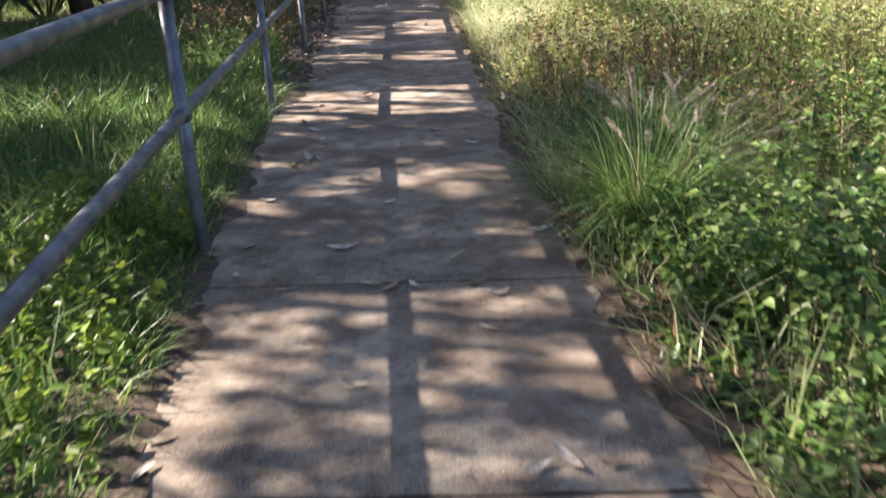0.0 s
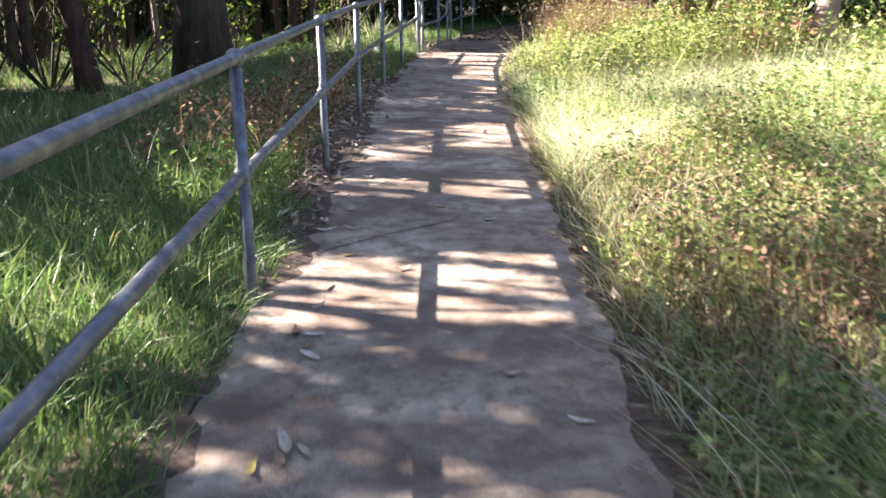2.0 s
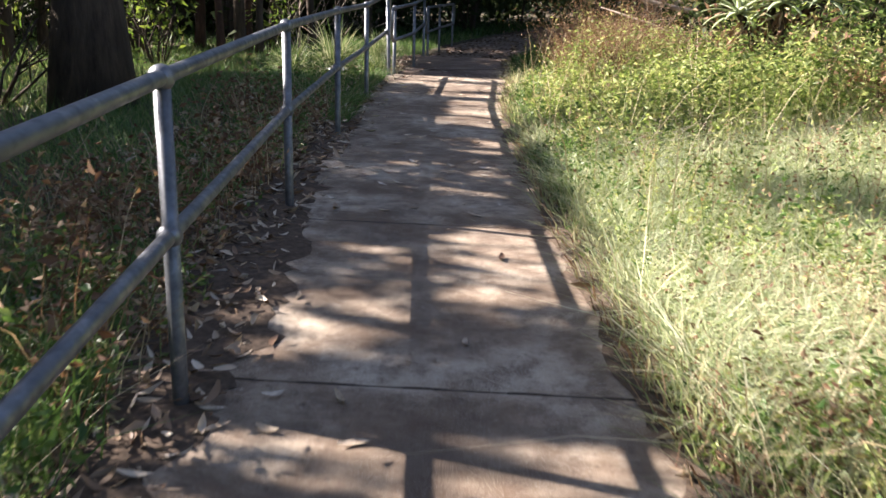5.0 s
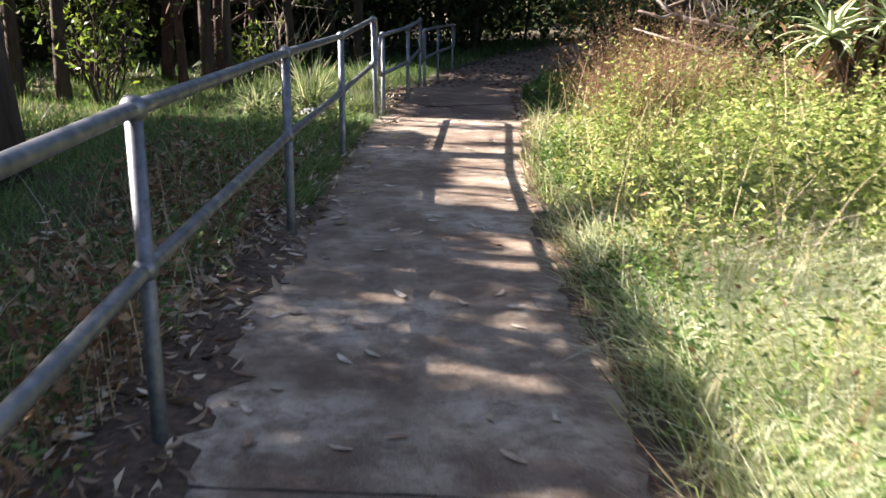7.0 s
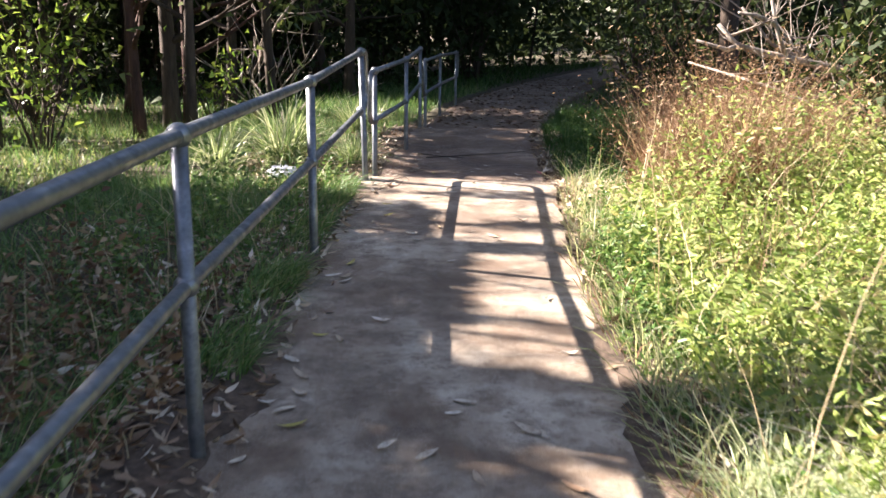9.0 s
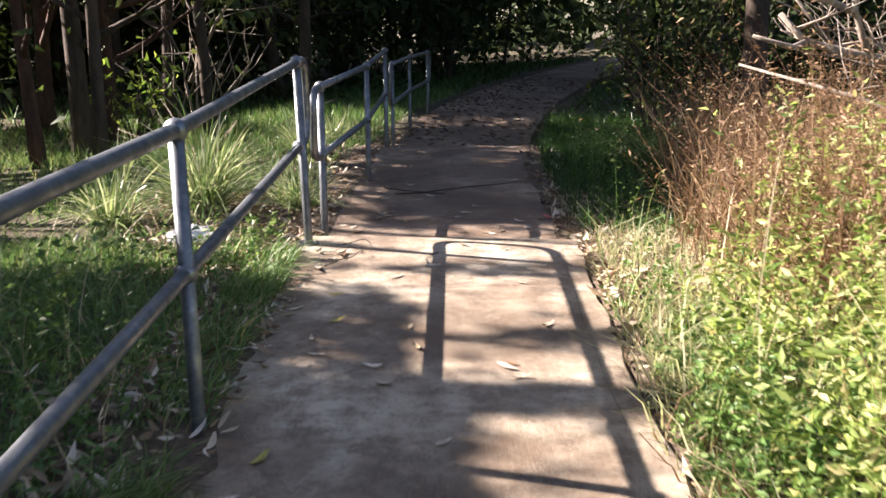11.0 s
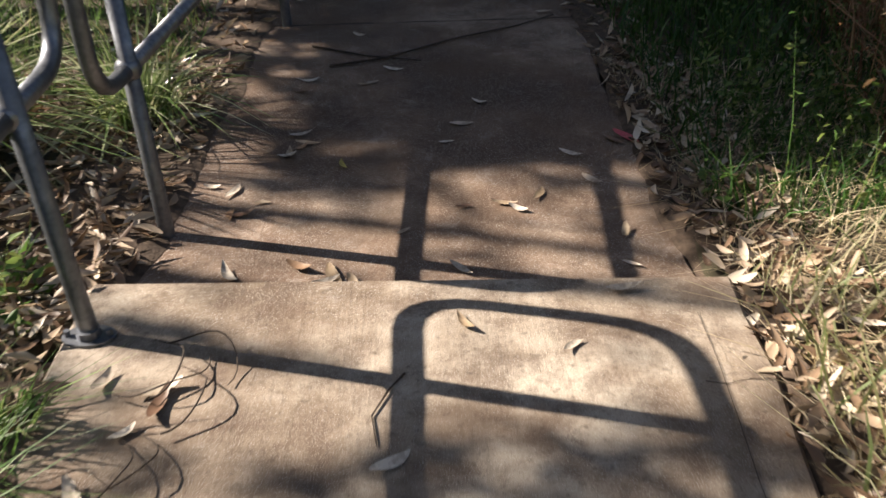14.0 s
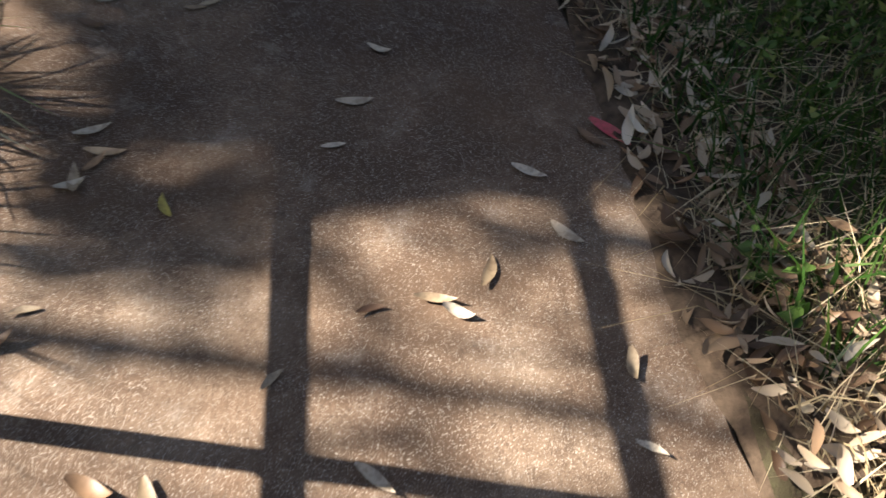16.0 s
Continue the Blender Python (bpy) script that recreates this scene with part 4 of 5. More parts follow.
weeds(700, 16.8, 20.5, lambda y, u: xr(y) + 0.35 + 1.6 * u, 0.42, 0.032, CLOVER, 9, "green weeds at the foot of the dry stems")
weeds(1300, 1, 20, lambda y, u: xr(y) + 2.7 + 4.5 * u, 0.55, 0.068, WEED, 9, "sunny leafy weeds further up the bank")
weeds(900, 5, 17, lambda y, u: xl(y) - 0.12 - 0.9 * u, 0.32, 0.04, CLOVER, 8, "small leafy weeds under the railing", edge=-0.01)
weeds(420, -1, 2.6, lambda y, u: xl(y) - 0.02 - 0.6 * u, 0.22, 0.036, BRIGHT_LEAF, 11, "bright small-leaved weeds at the path edge", edge=-0.01, broad=True)
weeds(230, 6.7, 8.9, lambda y, u: xl(y) - 0.18 - 0.9 * u, 0.62, 0.045, DRY, 5, "dead brown bracken stalks leaning under the railing", edge=-0.01, sway=0.7)
weeds(620, 6.2, 13.5, lambda y, u: xl(y) - 0.15 - 1.1 * u, 0.36, 0.05, DRY, 6, "dead brown bracken-like weeds under the railing", edge=-0.01)


grass_patch(scatter(2900, 14.8, 20.3, lambda y, u: xr(y) + 0.52 + 0.22 * np.abs(y - 16.2) + np.clip(1.0 * (y - 14.5), 0.4, 3.4) * u), 0.80, 0.009, DRY, "brittle dry brown stems standing in the weeds", 0.45, 0.12, (0.1, 0.0), seg=3)
grass_patch(clumpy(scatter(500, 13.0, 16.2, lambda y, u: xr(y) + 0.5 + 2.8 * u), 0.9, 0.8), 0.75, 0.005, DRY, "scattered brown stems between the green weeds", 0.4, 0.12, seg=3)
grass_patch(clumpy(scatter(11000, 13, 25, lambda y, u: xl(y) - 2.3 - 4.5 * u), 0.8, 0.7), 0.15, 0.012, WEED, "short yellow-green grass in the sunny clearing", 0.5, 0.3, seg=1)
grass_patch(scatter(5200, 14.3, 18.4, lambda y, u: xr(y) + 0.06 + 1.3 * u ** 1.4), 0.19, 0.005, STRAW, "flattened pale straw beside the step", 0.9, 0.6, (0.3, 0.0))
grass_patch(scatter(320, 8.5, 15.5, lambda y, u: xr(y) + 0.2 + 2.2 * u), 0.85, 0.005, STRAW, "single pale straw stalks above the weeds", 0.35, 0.1, seg=3)
grass_patch(scatter(1200, 2.2, 8.0, lambda y, u: xr(y) + 0.08 + 1.6 * u), 0.5, 0.005, STRAW, "arching straw stalks in the verge", 0.9, 0.3, seg=3)
grass_patch(scatter(260, 10.7, 12.3, lambda y, u: xr(y) + 0.5 + 1.6 * u), 0.42, 0.008, PLUME, "broken pale pinkish stalks lying in the weeds", 1.3, 0.3, (0.4, 0.2), seg=3)
grass_patch(scatter(500, 5.5, 16.5, lambda y, u: xl(y) - 0.15 - 1.2 * u), 0.45, 0.005, STRAW, "dry stalks standing in the shaded grass", 0.5, 0.15, seg=3)


def tussock(x, y, h, w, n, mat, label, width=0.011, plumes=0, arch=0.5):
    thing = tagged(new("tussock"), label, "tussock", "grass tussocks")
    thing.location = (x, y, float(ground_z(x, y)) - 0.02)
    a = rng.uniform(0, math.tau, n)
    k = rng.uniform(0, 1, n) * (0.10 + 0.06 * h)
    root = np.stack([k * np.cos(a), k * np.sin(a), np.zeros(n)], 1)
    hh = h * rng.uniform(0.55, 1.1, n)
    out = rng.uniform(0.05, 1.0, n) ** 0.8 * w / h
    b = a + rng.normal(0, 0.75, n)
    lean = np.stack([np.cos(b), np.sin(b)], 1) * out[:, None]
    v, l, s = blades(root, hh, np.full(n, width) * rng.uniform(0.7, 1.2, n), lean, np.clip(out * arch + rng.normal(0, 0.1, n), 0, 0.8), 5)
    part("leaves", fast_mesh("leaves", v, l, s, mat), thing)
    if plumes:
        parts = []
        for k in range(plumes):
            b = random.uniform(0, math.tau)
            d = np.array([math.cos(b), math.sin(b)]) * random.uniform(0.4, 1.0)
            hk = h * random.uniform(0.85, 1.15)
            r = np.zeros((1, 3))
            parts.append(blades(r, np.array([hk]), np.array([0.004]), d[None] * 0.9, np.array([0.25]), 5))
            m = 110
            sgm = rng.uniform(0.78, 1.0, m)
            p = np.stack([d[0] * 0.9 * hk * sgm ** 1.8, d[1] * 0.9 * hk * sgm ** 1.8, hk * (sgm - 0.25 * sgm * sgm)], 1)
            parts.append(leaf_quads(p, rng.normal(0, 0.5, (m, 3)) * 0.6 + np.array([d[0] * 1.6, d[1] * 1.6, 0.5]), np.full(m, 0.026), np.full(m, 0.003)))
        v, l, s = join(parts)
        part("plumes", fast_mesh("plumes", v, l, s, PLUME), thing)
    return thing


tussock(1.0, 2.2, 0.66, 0.95, 900, GRASS, "green fountain grass tussock with grey feathery plumes", 0.0045, 6)
tussock(1.12, 2.85, 0.60, 0.85, 640, GRASS, "green fountain grass tussock with grey feathery plumes", 0.0045, 7)
tussock(-2.3, 17.75, 0.98, 1.3, 330, STRAPPY, "strappy pale-tipped tussock behind the railing", 0.017, 5, 0.75)
tussock(-2.85, 17.4, 0.75, 1.0, 230, STRAPPY, "strappy pale-tipped tussock behind the railing", 0.017, 0, 0.8)
tussock(1.25, 2.45, 0.62, 0.9, 420, GRASS_PALE, "pale arching fountain grass tussock with grey plumes", 0.004, 6)
tussock(-1.95, 20.5, 0.6, 0.5, 320, STRAPPY, "dark strappy tussock beside the lower railing", 0.010, 0, 0.6)
tussock(-1.66, 18.0, 0.55, 0.65, 260, STRAPPY, "arching strappy tussock at the foot of the railing", 0.013, 0, 0.8)
tussock(-1.9, 22.3, 0.5, 0.45, 240, STRAPPY, "dark strappy tussock beside the lower railing", 0.010, 0, 0.6)


def aloe(x, y, heads):
    thing = tagged(new("aloe"), "grey-green aloe with several spiky rosettes on brown stems", "aloe")
    z0 = float(ground_z(x, y))
    thing.location = (x, y, z0)
    sv, sf = [], []
    for hx, hy, hz, size in heads:
        c = Vector((hx - x, hy - y, hz - z0))
        add_tube(sv, sf, [(0, 0, 0), c * 0.5 + Vector((0.05, 0, 0)), c], [0.06, 0.05, 0.045], 8)
        vs, fs = [], []
        for k in range(26):
            a, el = k * 2.39996, 1.2 - 1.5 * k / 25
            d = Vector((math.cos(a), math.sin(a), 0))
            n, L = 7, size * random.uniform(1.0, 1.35)
            o = len(vs)
            p = c.copy()
            for i in range(n + 1):
                s = i / n
                ang = el - 0.95 * s * s
                w = 0.042 * (1 - s) ** 0.8 + 0.001
                side = d.cross(Vector((0, 0, 1)))
                up = Vector((0, 0, 1)) * math.cos(ang) - d * math.sin(ang)
                vs += [p - side * w + up * 0.012, p - up * 0.012 * (1 - s), p + side * w + up * 0.012, p + up * 0.004]
                p = p + (d * math.cos(ang) + Vector((0, 0, 1)) * math.sin(ang)) * L / n
            for i in range(n):
                for q in range(4):
                    fs.append((o + 4 * i + q, o + 4 * i + (q + 1) % 4, o + 4 * i + 4 + (q + 1) % 4, o + 4 * i + 4 + q))
        part("rosette", mesh("rosette", vs, fs, ALOE, True), thing)
    part("stems", mesh("stems", sv, sf, BARK_DARK, True), thing)
    skirt = []
    for hx, hy, hz, size in heads:
        c = np.array((hx - x, hy - y, hz - z0))
        m = 45
        p = c * rng.uniform(0.35, 0.98, m)[:, None]
        a = rng.uniform(0, math.tau, m)
        skirt.append(leaf_quads(p, np.stack([np.cos(a), np.sin(a), rng.uniform(-2.2, -0.5, m)], 1), rng.uniform(0.22, 0.42, m), np.full(m, 0.035)))
    v, l, s = join(skirt)
    part("dead_leaves", fast_mesh("dead_leaves", v, l, s, DRY), thing)


aloe(3.1, 14.7, [(3.12, 14.6, 1.15, 0.44), (2.95, 14.8, 1.5, 0.42), (3.55, 14.8, 1.62, 0.44), (2.68, 14.7, 1.02, 0.36), (3.5, 14.5, 1.2, 0.38)])


def dead_branch(name, label, spine, r, twigs, reach, forks=()):
    vs, fs, tips = [], [], []
    for f in forks:
        add_tube(vs, fs, f, [r * 0.6 * (1 - 0.6 * i / (len(f) - 1)) for i in range(len(f))], 8)
    add_tube(vs, fs, spine, [r * (1 - 0.6 * i / (len(spine) - 1)) for i in range(len(spine))], 8)
    for k in range(twigs):
        i = random.randrange(1, len(spine))
        s = random.random()
        p = Vector(spine[i - 1]).lerp(Vector(spine[i]), s)
        limb(vs, fs, p, (random.uniform(-1, 1), random.uniform(-0.6, 0.6), random.uniform(-0.1, 0.9)), reach * random.uniform(0.4, 1.0), r * 0.38, 1, tips)
    return tagged(new(name, mesh(name, vs, fs, DEADWOOD, True)), label, "branch", "dead branches")


dead_branch("fallen_branch", "bleached fallen limb lying across the dry weeds", [(3.75, 17.9, 0.62), (3.4, 18.0, 0.80), (3.0, 18.0, 0.92), (2.74, 18.0, 0.97), (2.31, 18.0, 1.05), (2.03, 18.0, 1.12), (1.83, 18.0, 1.31)], 0.052, 5, 0.55,
            (((2.5, 18.0, 1.02), (2.43, 17.98, 1.15), (2.36, 17.98, 1.32), (2.27, 17.95, 1.62)), ((2.05, 18.0, 1.12), (1.9, 17.9, 1.08), (1.6, 17.85, 1.16)), ((2.36, 17.98, 1.32), (2.15, 17.95, 1.40), (1.98, 17.9, 1.42))))
dead_branch("log", "short dark fallen log end in the weeds", [(3.28, 17.75, 0.80), (3.6, 17.7, 0.72), (4.0, 17.7, 0.5)], 0.05, 0, 0.3)
dead_branch("fallen_branch", "grey twiggy dead branch in the brush", [(4.2, 19.6, 0.5), (3.5, 19.8, 0.85), (2.9, 19.7, 1.1), (2.5, 19.6, 1.5)], 0.035, 16, 1.1)
dead_branch("fallen_branch", "grey twiggy dead branch in the brush", [(3.0, 17.2, 0.45), (2.3, 17.6, 0.75), (1.6, 18.1, 0.95)], 0.022, 9, 0.7)
dead_branch("fallen_branch", "grey bare branch hanging over the far grass", [(-4.3, 24.8, 0.3), (-3.8, 24.6, 1.2), (-3.2, 24.5, 1.9), (-2.6, 24.4, 2.2)], 0.03, 12, 0.9)


def litter_leaf(k):
    """A curled, narrow gum leaf with a stalk."""
    n, L, W, curl = 6, 0.085 + 0.02 * math.sin(k * 2.1), 0.011 + 0.003 * math.sin(k), 0.01 + 0.008 * math.sin(k * 1.3)
    vs, fs = [], []
    for i in range(n + 1):
        s = i / n
        w = W * math.sin(math.pi * min(1, 0.08 + 0.92 * s)) + 0.0008
        x, y, z = L * (s - 0.5), 0.012 * math.sin(2.5 * s + k), curl * (2 * s - 1) ** 2 + 0.002
        vs += [(x, y - w, z + w * 0.35), (x, y, z), (x, y + w, z + w * 0.5)]
    for i in range(n):
        a = 3 * i
        fs += [(a, a + 1, a + 4, a + 3), (a + 1, a + 2, a + 5, a + 4)]
    return vs, fs


def tone_material(name, a, b):
    m, nt, bs = material(name, 0.5)
    oi = nt.nodes.new("ShaderNodeObjectInfo")
    c = ramp(nt, oi.outputs["Random"], [(0.0, a), (1.0, b)])
    n = tex(nt, "Noise", 60, 3)
    nt.links.new(mixc(nt, ramp(nt, n, [(0.45, (0, 0, 0)), (0.65, (1, 1, 1))]), c, mixc(nt, 0.5, c, (0.12, 0.07, 0.04))), bs.inputs["Base Color"])
    return m


LEAF_TONES = [tone_material("pale_dry_leaf", (0.36, 0.27, 0.17), (0.66, 0.60, 0.50)), tone_material("brown_dry_leaf", (0.14, 0.08, 0.05), (0.34, 0.22, 0.13)), tone_material("red_leaf", (0.55, 0.07, 0.10), (0.6, 0.12, 0.14)), tone_material("yellow_leaf", (0.36, 0.32, 0.06), (0.5, 0.42, 0.12))]
LEAF_MESHES = [[mesh("fallen_leaf", *litter_leaf(k), tone, True) for k in range(4)] for tone in LEAF_TONES]


def drop_leaf(x, y, z, turn, tone, k, size=1.0):
    ob = new("fallen_leaf", LEAF_MESHES[tone][k % 4])
    ob.matrix_world = pose(x, y, z + 0.002, random.uniform(-8, 8), random.uniform(-6, 6), turn) @ Matrix.Scale(size, 4)
    tagged(ob, ("pale dry gum leaf lying on the concrete", "brown curled gum leaf lying on the concrete", "red fallen gum leaf lying on the concrete", "yellowing gum leaf lying on the concrete")[tone], "leaf", "fallen leaves on the path")


def path_top(y):
    return 0.0 if y < STEP_1 else -0.12 if y < STEP_2 else -0.24


for k in range(95):
    y = random.uniform(0.3, 21.3)
    a, b = float(xl(y)), float(xr(y))
    u = random.random()
    u = u * 0.22 if random.random() < 0.8 else u
    if abs(y - STEP_1) > 0.1:
        drop_leaf(a + (b - a) * (0.04 + 0.92 * u), y, path_top(y), random.uniform(0, 360), 0 if k % 3 else (1 if k % 4 else 3), k, random.uniform(0.7, 1.25))
# leaves on the slab below the step: place and turn
for k, (x, y, turn) in enumerate([(-0.79, 18.26, 0), (-1.05, 18.2, -20), (-0.32, 18.04, -10), (-0.4, 17.85, 10), (-0.46, 17.68, -5), (-1.0, 17.78, 25), (-1.03, 17.61, 35), (-0.18, 17.28, 75), (-0.42, 17.2, 5), (-0.29, 17.21, -5),
                                  (-0.25, 17.18, -10), (0.02, 17.37, -45), (-0.61, 17.06, 40), (-0.45, 16.84, -35), (0.06, 17.02, -75), (0.15, 17.66, -45), (0.04, 16.84, -40), (-0.03, 17.55, -25), (-0.75, 16.80, -40),
                                  (-0.80, 16.84, -60), (-0.88, 16.76, 60), (-0.84, 16.78, 45), (-0.91, 16.88, -10), (-0.97, 17.72, 5), (-0.75, 18.28, 10), (-0.67, 18.42, 5), (-0.84, 18.89, 0), (0.08, 19.18, 20)]):
    drop_leaf(x, y, path_top(y), turn, 1 if k % 7 == 1 else 0, k, 0.72 + 0.12 * (k % 4) + 0.35 * (18 < k < 23))
# on the slab above the step
for k, (x, y, turn) in enumerate([(-0.19, 15.68, -35), (-0.12, 15.06, 60), (-0.68, 14.79, -40), (-0.33, 14.6, -35), (-0.71, 15.03, 70), (-1.03, 15.1, 55), (-1.34, 15.29, -60), (-1.32, 15.43, -15), (-1.25, 15.18, 5), (-1.3, 14.76, 30),
                                  (-0.84, 14.59, 20), (-0.82, 15.79, 50), (-0.21, 16.33, 35), (-0.05, 16.55, 20), (-1.28, 15.36, 80), (-0.63, 16.0, 45), (-1.30, 15.22, -75)]):
    drop_leaf(x, y, path_top(y), turn, 3 if k == 5 else 0, k, 0.8 + 0.13 * (k % 4))
# along the middle bays
for k, (x, y) in enumerate([(-0.57, 13.97), (-0.29, 14.49), (-0.79, 14.43), (-1.29, 13.41), (-1.12, 13.03), (-0.86, 12.94), (-1.07, 12.14), (-0.48, 12.12), (-0.52, 12.01), (-0.27, 11.89), (-0.22, 11.87), (-0.43, 11.58),
                            (-0.59, 11.7), (-0.16, 11.53), (-0.06, 12.62), (-1.24, 15.27), (-0.72, 11.76), (-1.1, 12.29), (-1.17, 12.05), (-1.09, 10.35), (-1.0, 10.37), (-0.81, 10.28), (-0.73, 10.24), (-0.74, 9.92), (-0.65, 9.96),
                            (-0.6, 10.63), (-0.32, 10.56), (-0.09, 10.31), (-0.09, 10.53), (0.02, 10.51), (-0.01, 9.5), (-0.5, 9.35), (-0.66, 9.25), (-1.18, 10.62), (-0.99, 9.48), (-0.77, 11.36), (-0.16, 9.23)]):
    drop_leaf(x, y, 0.0, random.uniform(-60, 60), 1 if k % 9 == 4 else 0, k, random.uniform(0.75, 1.2))
# along the first bays
for k, (x, y) in enumerate([(-0.47, 6.66), (-0.74, 5.47), (-0.29, 4.89), (0.13, 5.05), (0.29, 5.5), (-0.56, 6.94), (-0.76, 6.94), (-0.97, 6.55), (0.08, 5.74), (-0.11, 2.07), (0.02, 2.6), (0.02, 1.75), (0.1, 1.71), (0.37, 1.72),
                            (0.44, 1.64), (0.17, 1.73), (-0.38, 3.31), (0.38, 3.54), (0.04, 1.08), (0.4, 1.4), (0.49, 0.69), (0.55, 0.72), (0.65, 0.71), (-0.53, 1.62), (-0.25, 1.71), (-0.59, 2.04)]):
    drop_leaf(x, y, 0.0, random.uniform(-60, 60), 1 if k % 9 == 4 else 0, k, random.uniform(0.75, 1.15))
drop_leaf(0.185, 17.66, -0.12, -55, 2, 0, 1.45)


def litter(n, y0, y1, x_of, z_of, label, flat=0.35, mat=LITTER):
    y = rng.uniform(y0, y1, n)
    x = x_of(y, rng.uniform(0, 1, n))
    p = np.stack([x, y, z_of(x, y) + rng.uniform(0.003, 0.035, n)], 1)
    a = rng.uniform(0, math.tau, n)
    way = np.stack([np.cos(a), np.sin(a), rng.normal(0, flat, n)], 1)
    ln = rng.uniform(0.05, 0.12, n)
    v, l, s = leaf_quads(p, way, ln, ln * 0.26, 0.15)
    tagged(new("leaf_litter", fast_mesh("leaf_litter", v, l, s, mat)), label, "leaf litter", kind="stuff")


litter(3100, 4.5, 17.0, lambda y, u: xl(y) + 0.10 - 0.42 * u, ground_z, "dry gum leaves heaped under the railing")
litter(1800, 6.5, 14.5, lambda y, u: xl(y) - 0.25 - 1.1 * u ** 1.5, lambda x, y: ground_z(x, y) + 0.03, "brown gum leaves strewn through the short grass")
litter(1700, 16.5, 18.6, lambda y, u: xl(y) - 0.05 - 1.5 * u, lambda x, y: ground_z(x, y) + 0.01, "brown gum leaves between the tussocks")
litter(1200, 18.4, 21.5, lambda y, u: xl(y) + 0.02 - 0.75 * u, ground_z, "dry gum leaves heaped beside the lower path")
litter(900, 18.4, 21.5, lambda y, u: xr(y) - 0.02 + 0.35 * u, ground_z, "dry gum leaves along the lower path edge")
litter(2000, 1.0, 16.6, lambda y, u: xr(y) - 0.07 + 0.30 * u, ground_z, "dry gum leaves along the path edge")
litter(1100, 21.5, 34, lambda y, u: xl(y) + (xr(y) - xl(y)) * u, lambda x, y: np.full(len(x), -0.24), "brown leaf litter covering the lower path", 0.1, DARK_LITTER)


def curled_litter(n, y0, y1, x_of, z_of, label):
    """A drift of curled gum leaves, each with its own turn, tilt and size."""
    shapes = [litter_leaf(k) for k in range(4)]
    parts = []
    for k, (tv, tf) in enumerate(shapes):
        m = n // 4
        y = rng.uniform(y0, y1, m)
        x = x_of(y, rng.uniform(0, 1, m))
        z = z_of(x, y) + rng.uniform(0.004, 0.05, m)
        a, b, c, sc = rng.uniform(0, math.tau, m), rng.normal(0, 0.35, m), rng.normal(0, 0.5, m), rng.uniform(0.5, 1.05, m)
        T = np.array(tv)
        X, Y, Z = T[:, 0][None] * sc[:, None], T[:, 1][None] * sc[:, None], T[:, 2][None] * sc[:, None]
        Y, Z = Y * np.cos(c)[:, None] - Z * np.sin(c)[:, None], Y * np.sin(c)[:, None] + Z * np.cos(c)[:, None]
        X, Z = X * np.cos(b)[:, None] + Z * np.sin(b)[:, None], -X * np.sin(b)[:, None] + Z * np.cos(b)[:, None]
        X, Y = X * np.cos(a)[:, None] - Y * np.sin(a)[:, None], X * np.sin(a)[:, None] + Y * np.cos(a)[:, None]
        V = np.stack([X + x[:, None], Y + y[:, None], Z + z[:, None]], 2).reshape(-1, 3)
        F = np.array(tf)
        L = (np.arange(m)[:, None, None] * len(tv) + F[None]).ravel()
        parts.append((V, L, np.full(m * len(tf), 4)))
    v, l, s = join(parts)
    tagged(new("leaf_litter", fast_mesh("leaf_litter", v, l, s, LITTER)), label, "leaf litter", kind="stuff")


curled_litter(1000, 15.7, 18.6, lambda y, u: xl(y) + 0.04 - 0.85 * u, ground_z, "curled dry gum leaves heaped at the railing foot")
curled_litter(900, 15.3, 18.6, lambda y, u: xr(y) - 0.01 + 0.38 * u, lambda x, y: ground_z(x, y) + 0.02, "curled dry gum leaves beside the step")
curled_litter(640, 5.2, 15.7, lambda y, u: xl(y) + 0.14 - 0.42 * u ** 1.3, lambda x, y: np.maximum(ground_z(x, y), 0.006), "curled dry gum leaves along the railing")


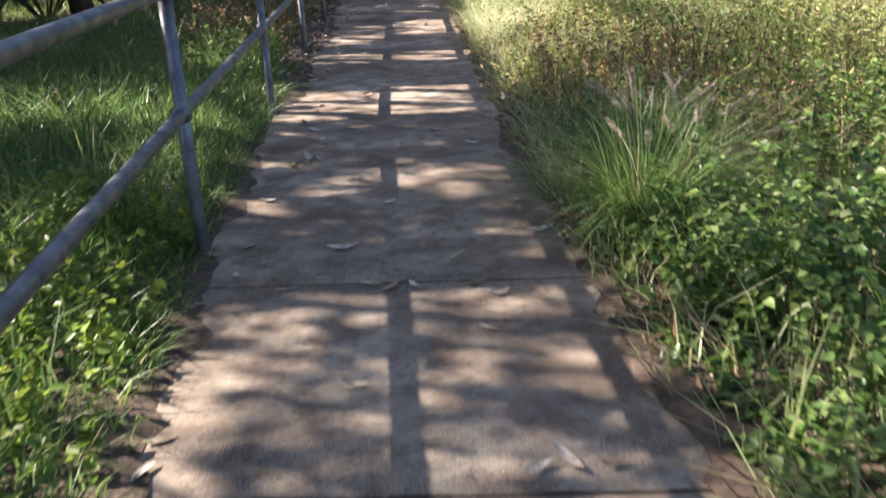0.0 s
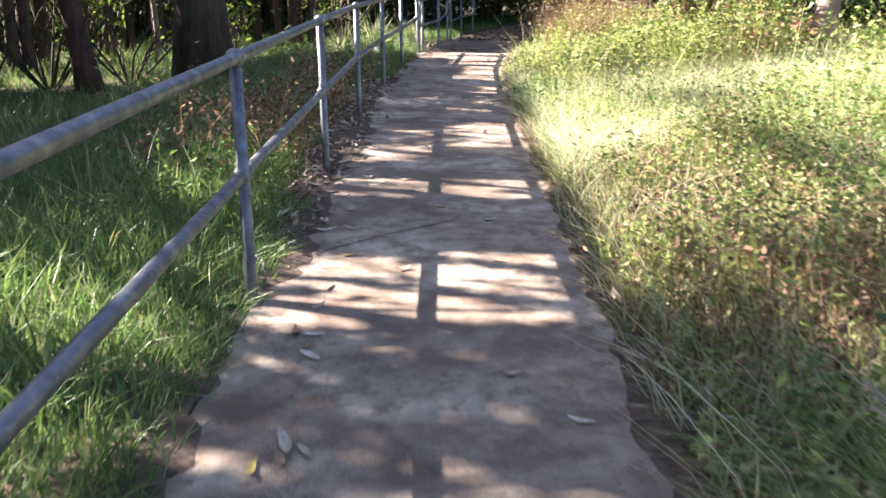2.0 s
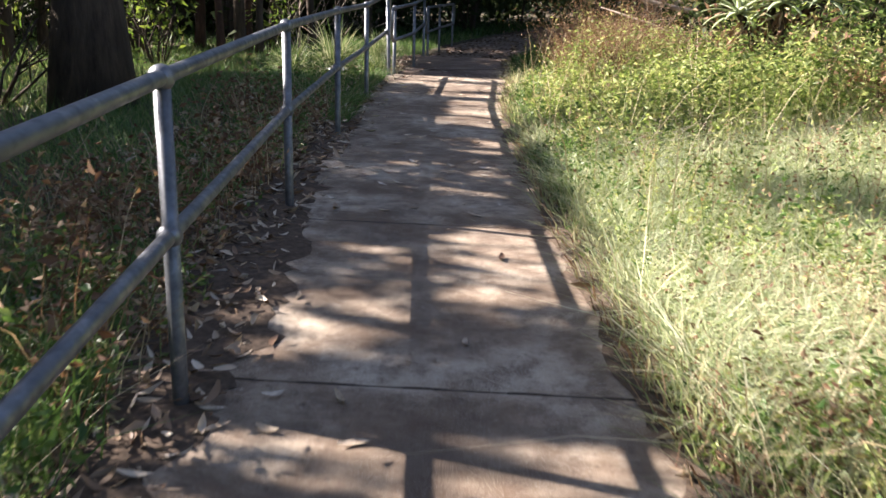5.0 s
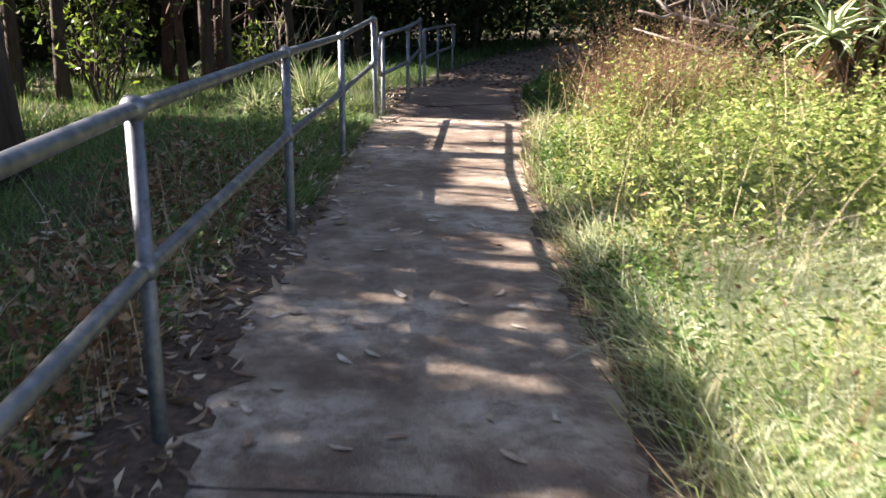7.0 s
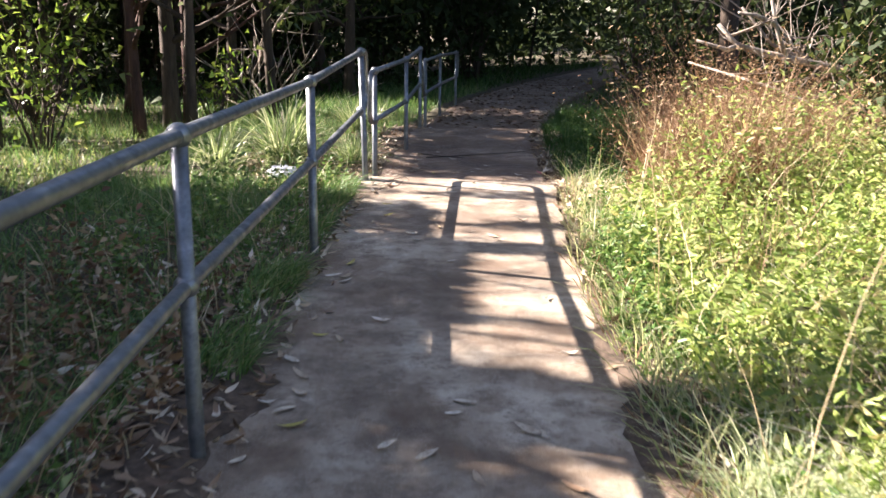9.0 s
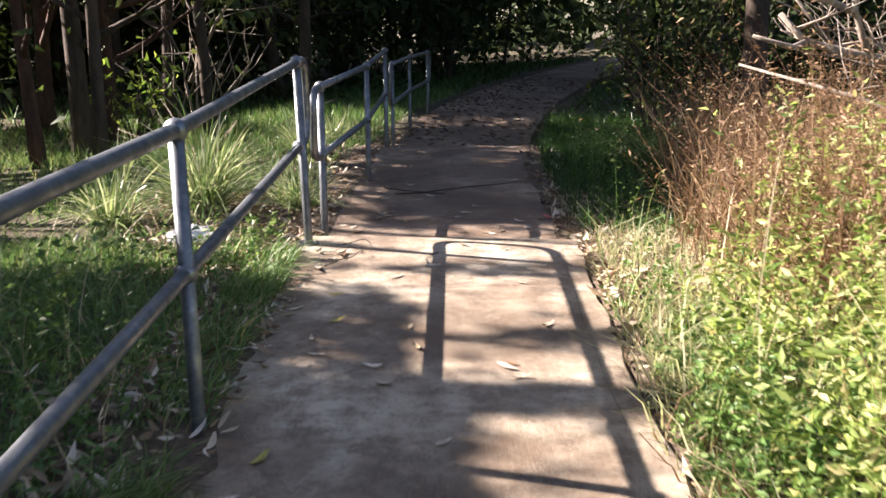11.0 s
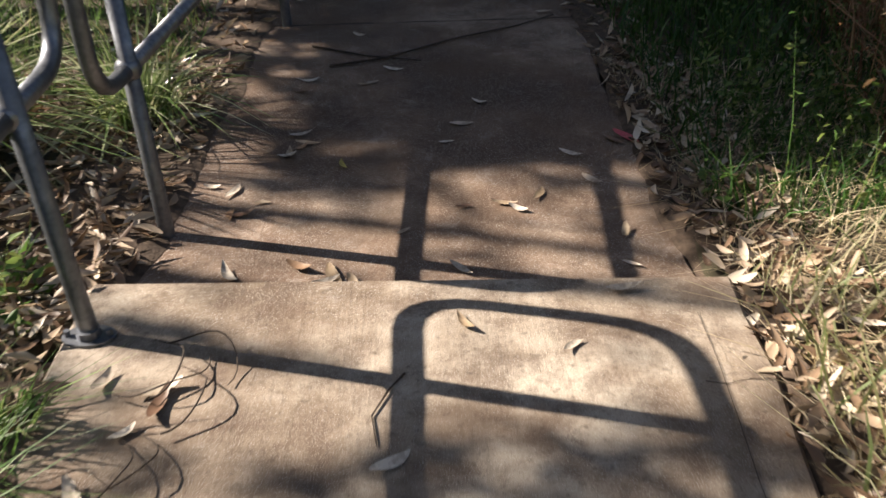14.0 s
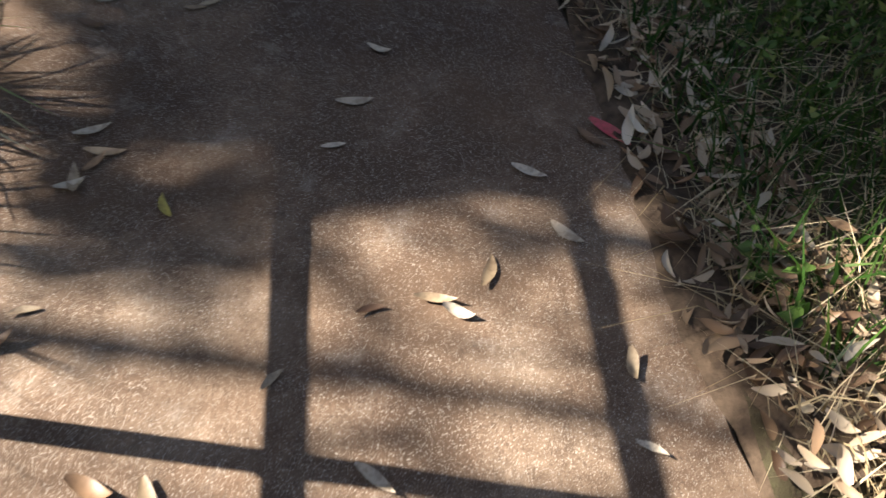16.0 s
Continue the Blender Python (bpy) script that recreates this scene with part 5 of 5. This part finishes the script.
def twig(points, r, label):
    v, f = tube(points, [r * (1 - 0.5 * i / (len(points) - 1)) for i in range(len(points))], 6)
    tagged(new("twig", mesh("twig", v, f, BARK_DARK, True)), label, "twig", "fallen twigs")


twig([(-0.95, 18.48, -0.11), (-0.7, 18.55, -0.105), (-0.4, 18.78, -0.108), (-0.08, 18.95, -0.11), (0.12, 19.1, -0.108)], 0.006, "long thin dark twig lying on the concrete")
twig([(-1.05, 18.75, -0.112), (-0.8, 18.6, -0.11), (-0.55, 18.52, -0.112)], 0.006, "thin dark twig lying on the concrete")
twig([(-0.60, 16.26, 0.004), (-0.633, 16.207, 0.006), (-0.668, 16.127, 0.005), (-0.654, 16.039, 0.004)], 0.003, "thin dark twig lying on the concrete")
for k in range(6):
    x, y, a, c = -1.28 + 0.2 * random.random(), 15.5 + 0.9 * random.random(), random.uniform(-0.8, 0.8), random.choice((-0.22, 0.2, 0.28))
    pts = [Vector((x, y, 0.02))]
    for i in range(12):
        a += c
        pts.append(pts[-1] + Vector((0.024 * math.cos(a), 0.024 * math.sin(a), 0.010 * math.sin(i * 0.6) - 0.001)))
    twig([(p.x, p.y, max(0.003, p.z)) for p in pts], 0.0026, "curled dark twig lying on the concrete")


def crumpled_bag(x, y):
    bm = bmesh.new()
    bmesh.ops.create_icosphere(bm, subdivisions=4, radius=1.0)
    for v in bm.verts:
        n = noise.turbulence(v.co * 1.7, 4, True) - 0.6
        v.co = Vector((v.co.x * 0.15, v.co.y * 0.10, max(-0.01, v.co.z * 0.075))) * (1 + 0.35 * n)
    me = bpy.data.meshes.new("plastic_bag")
    bm.to_mesh(me)
    bm.free()
    me.materials.append(WHITE)
    ob = tagged(new("plastic_bag", me), "crumpled white plastic bag lying in the grass", "bag")
    ob.location = (x, y, float(ground_z(x, y)) + 0.07)


crumpled_bag(-2.05, 16.52)

# thin grass beside the path behind the start
grass_patch(clumpy(scatter(7000, -6.5, 0.4, lambda y, u: np.where(u < 0.5, xl(y) - 0.05 - 6 * u, xr(y) + 0.05 + 6 * (u - 0.5)))), 0.26, 0.014, GRASS, "green grass beside the path", 0.45, 0.3, seg=1)
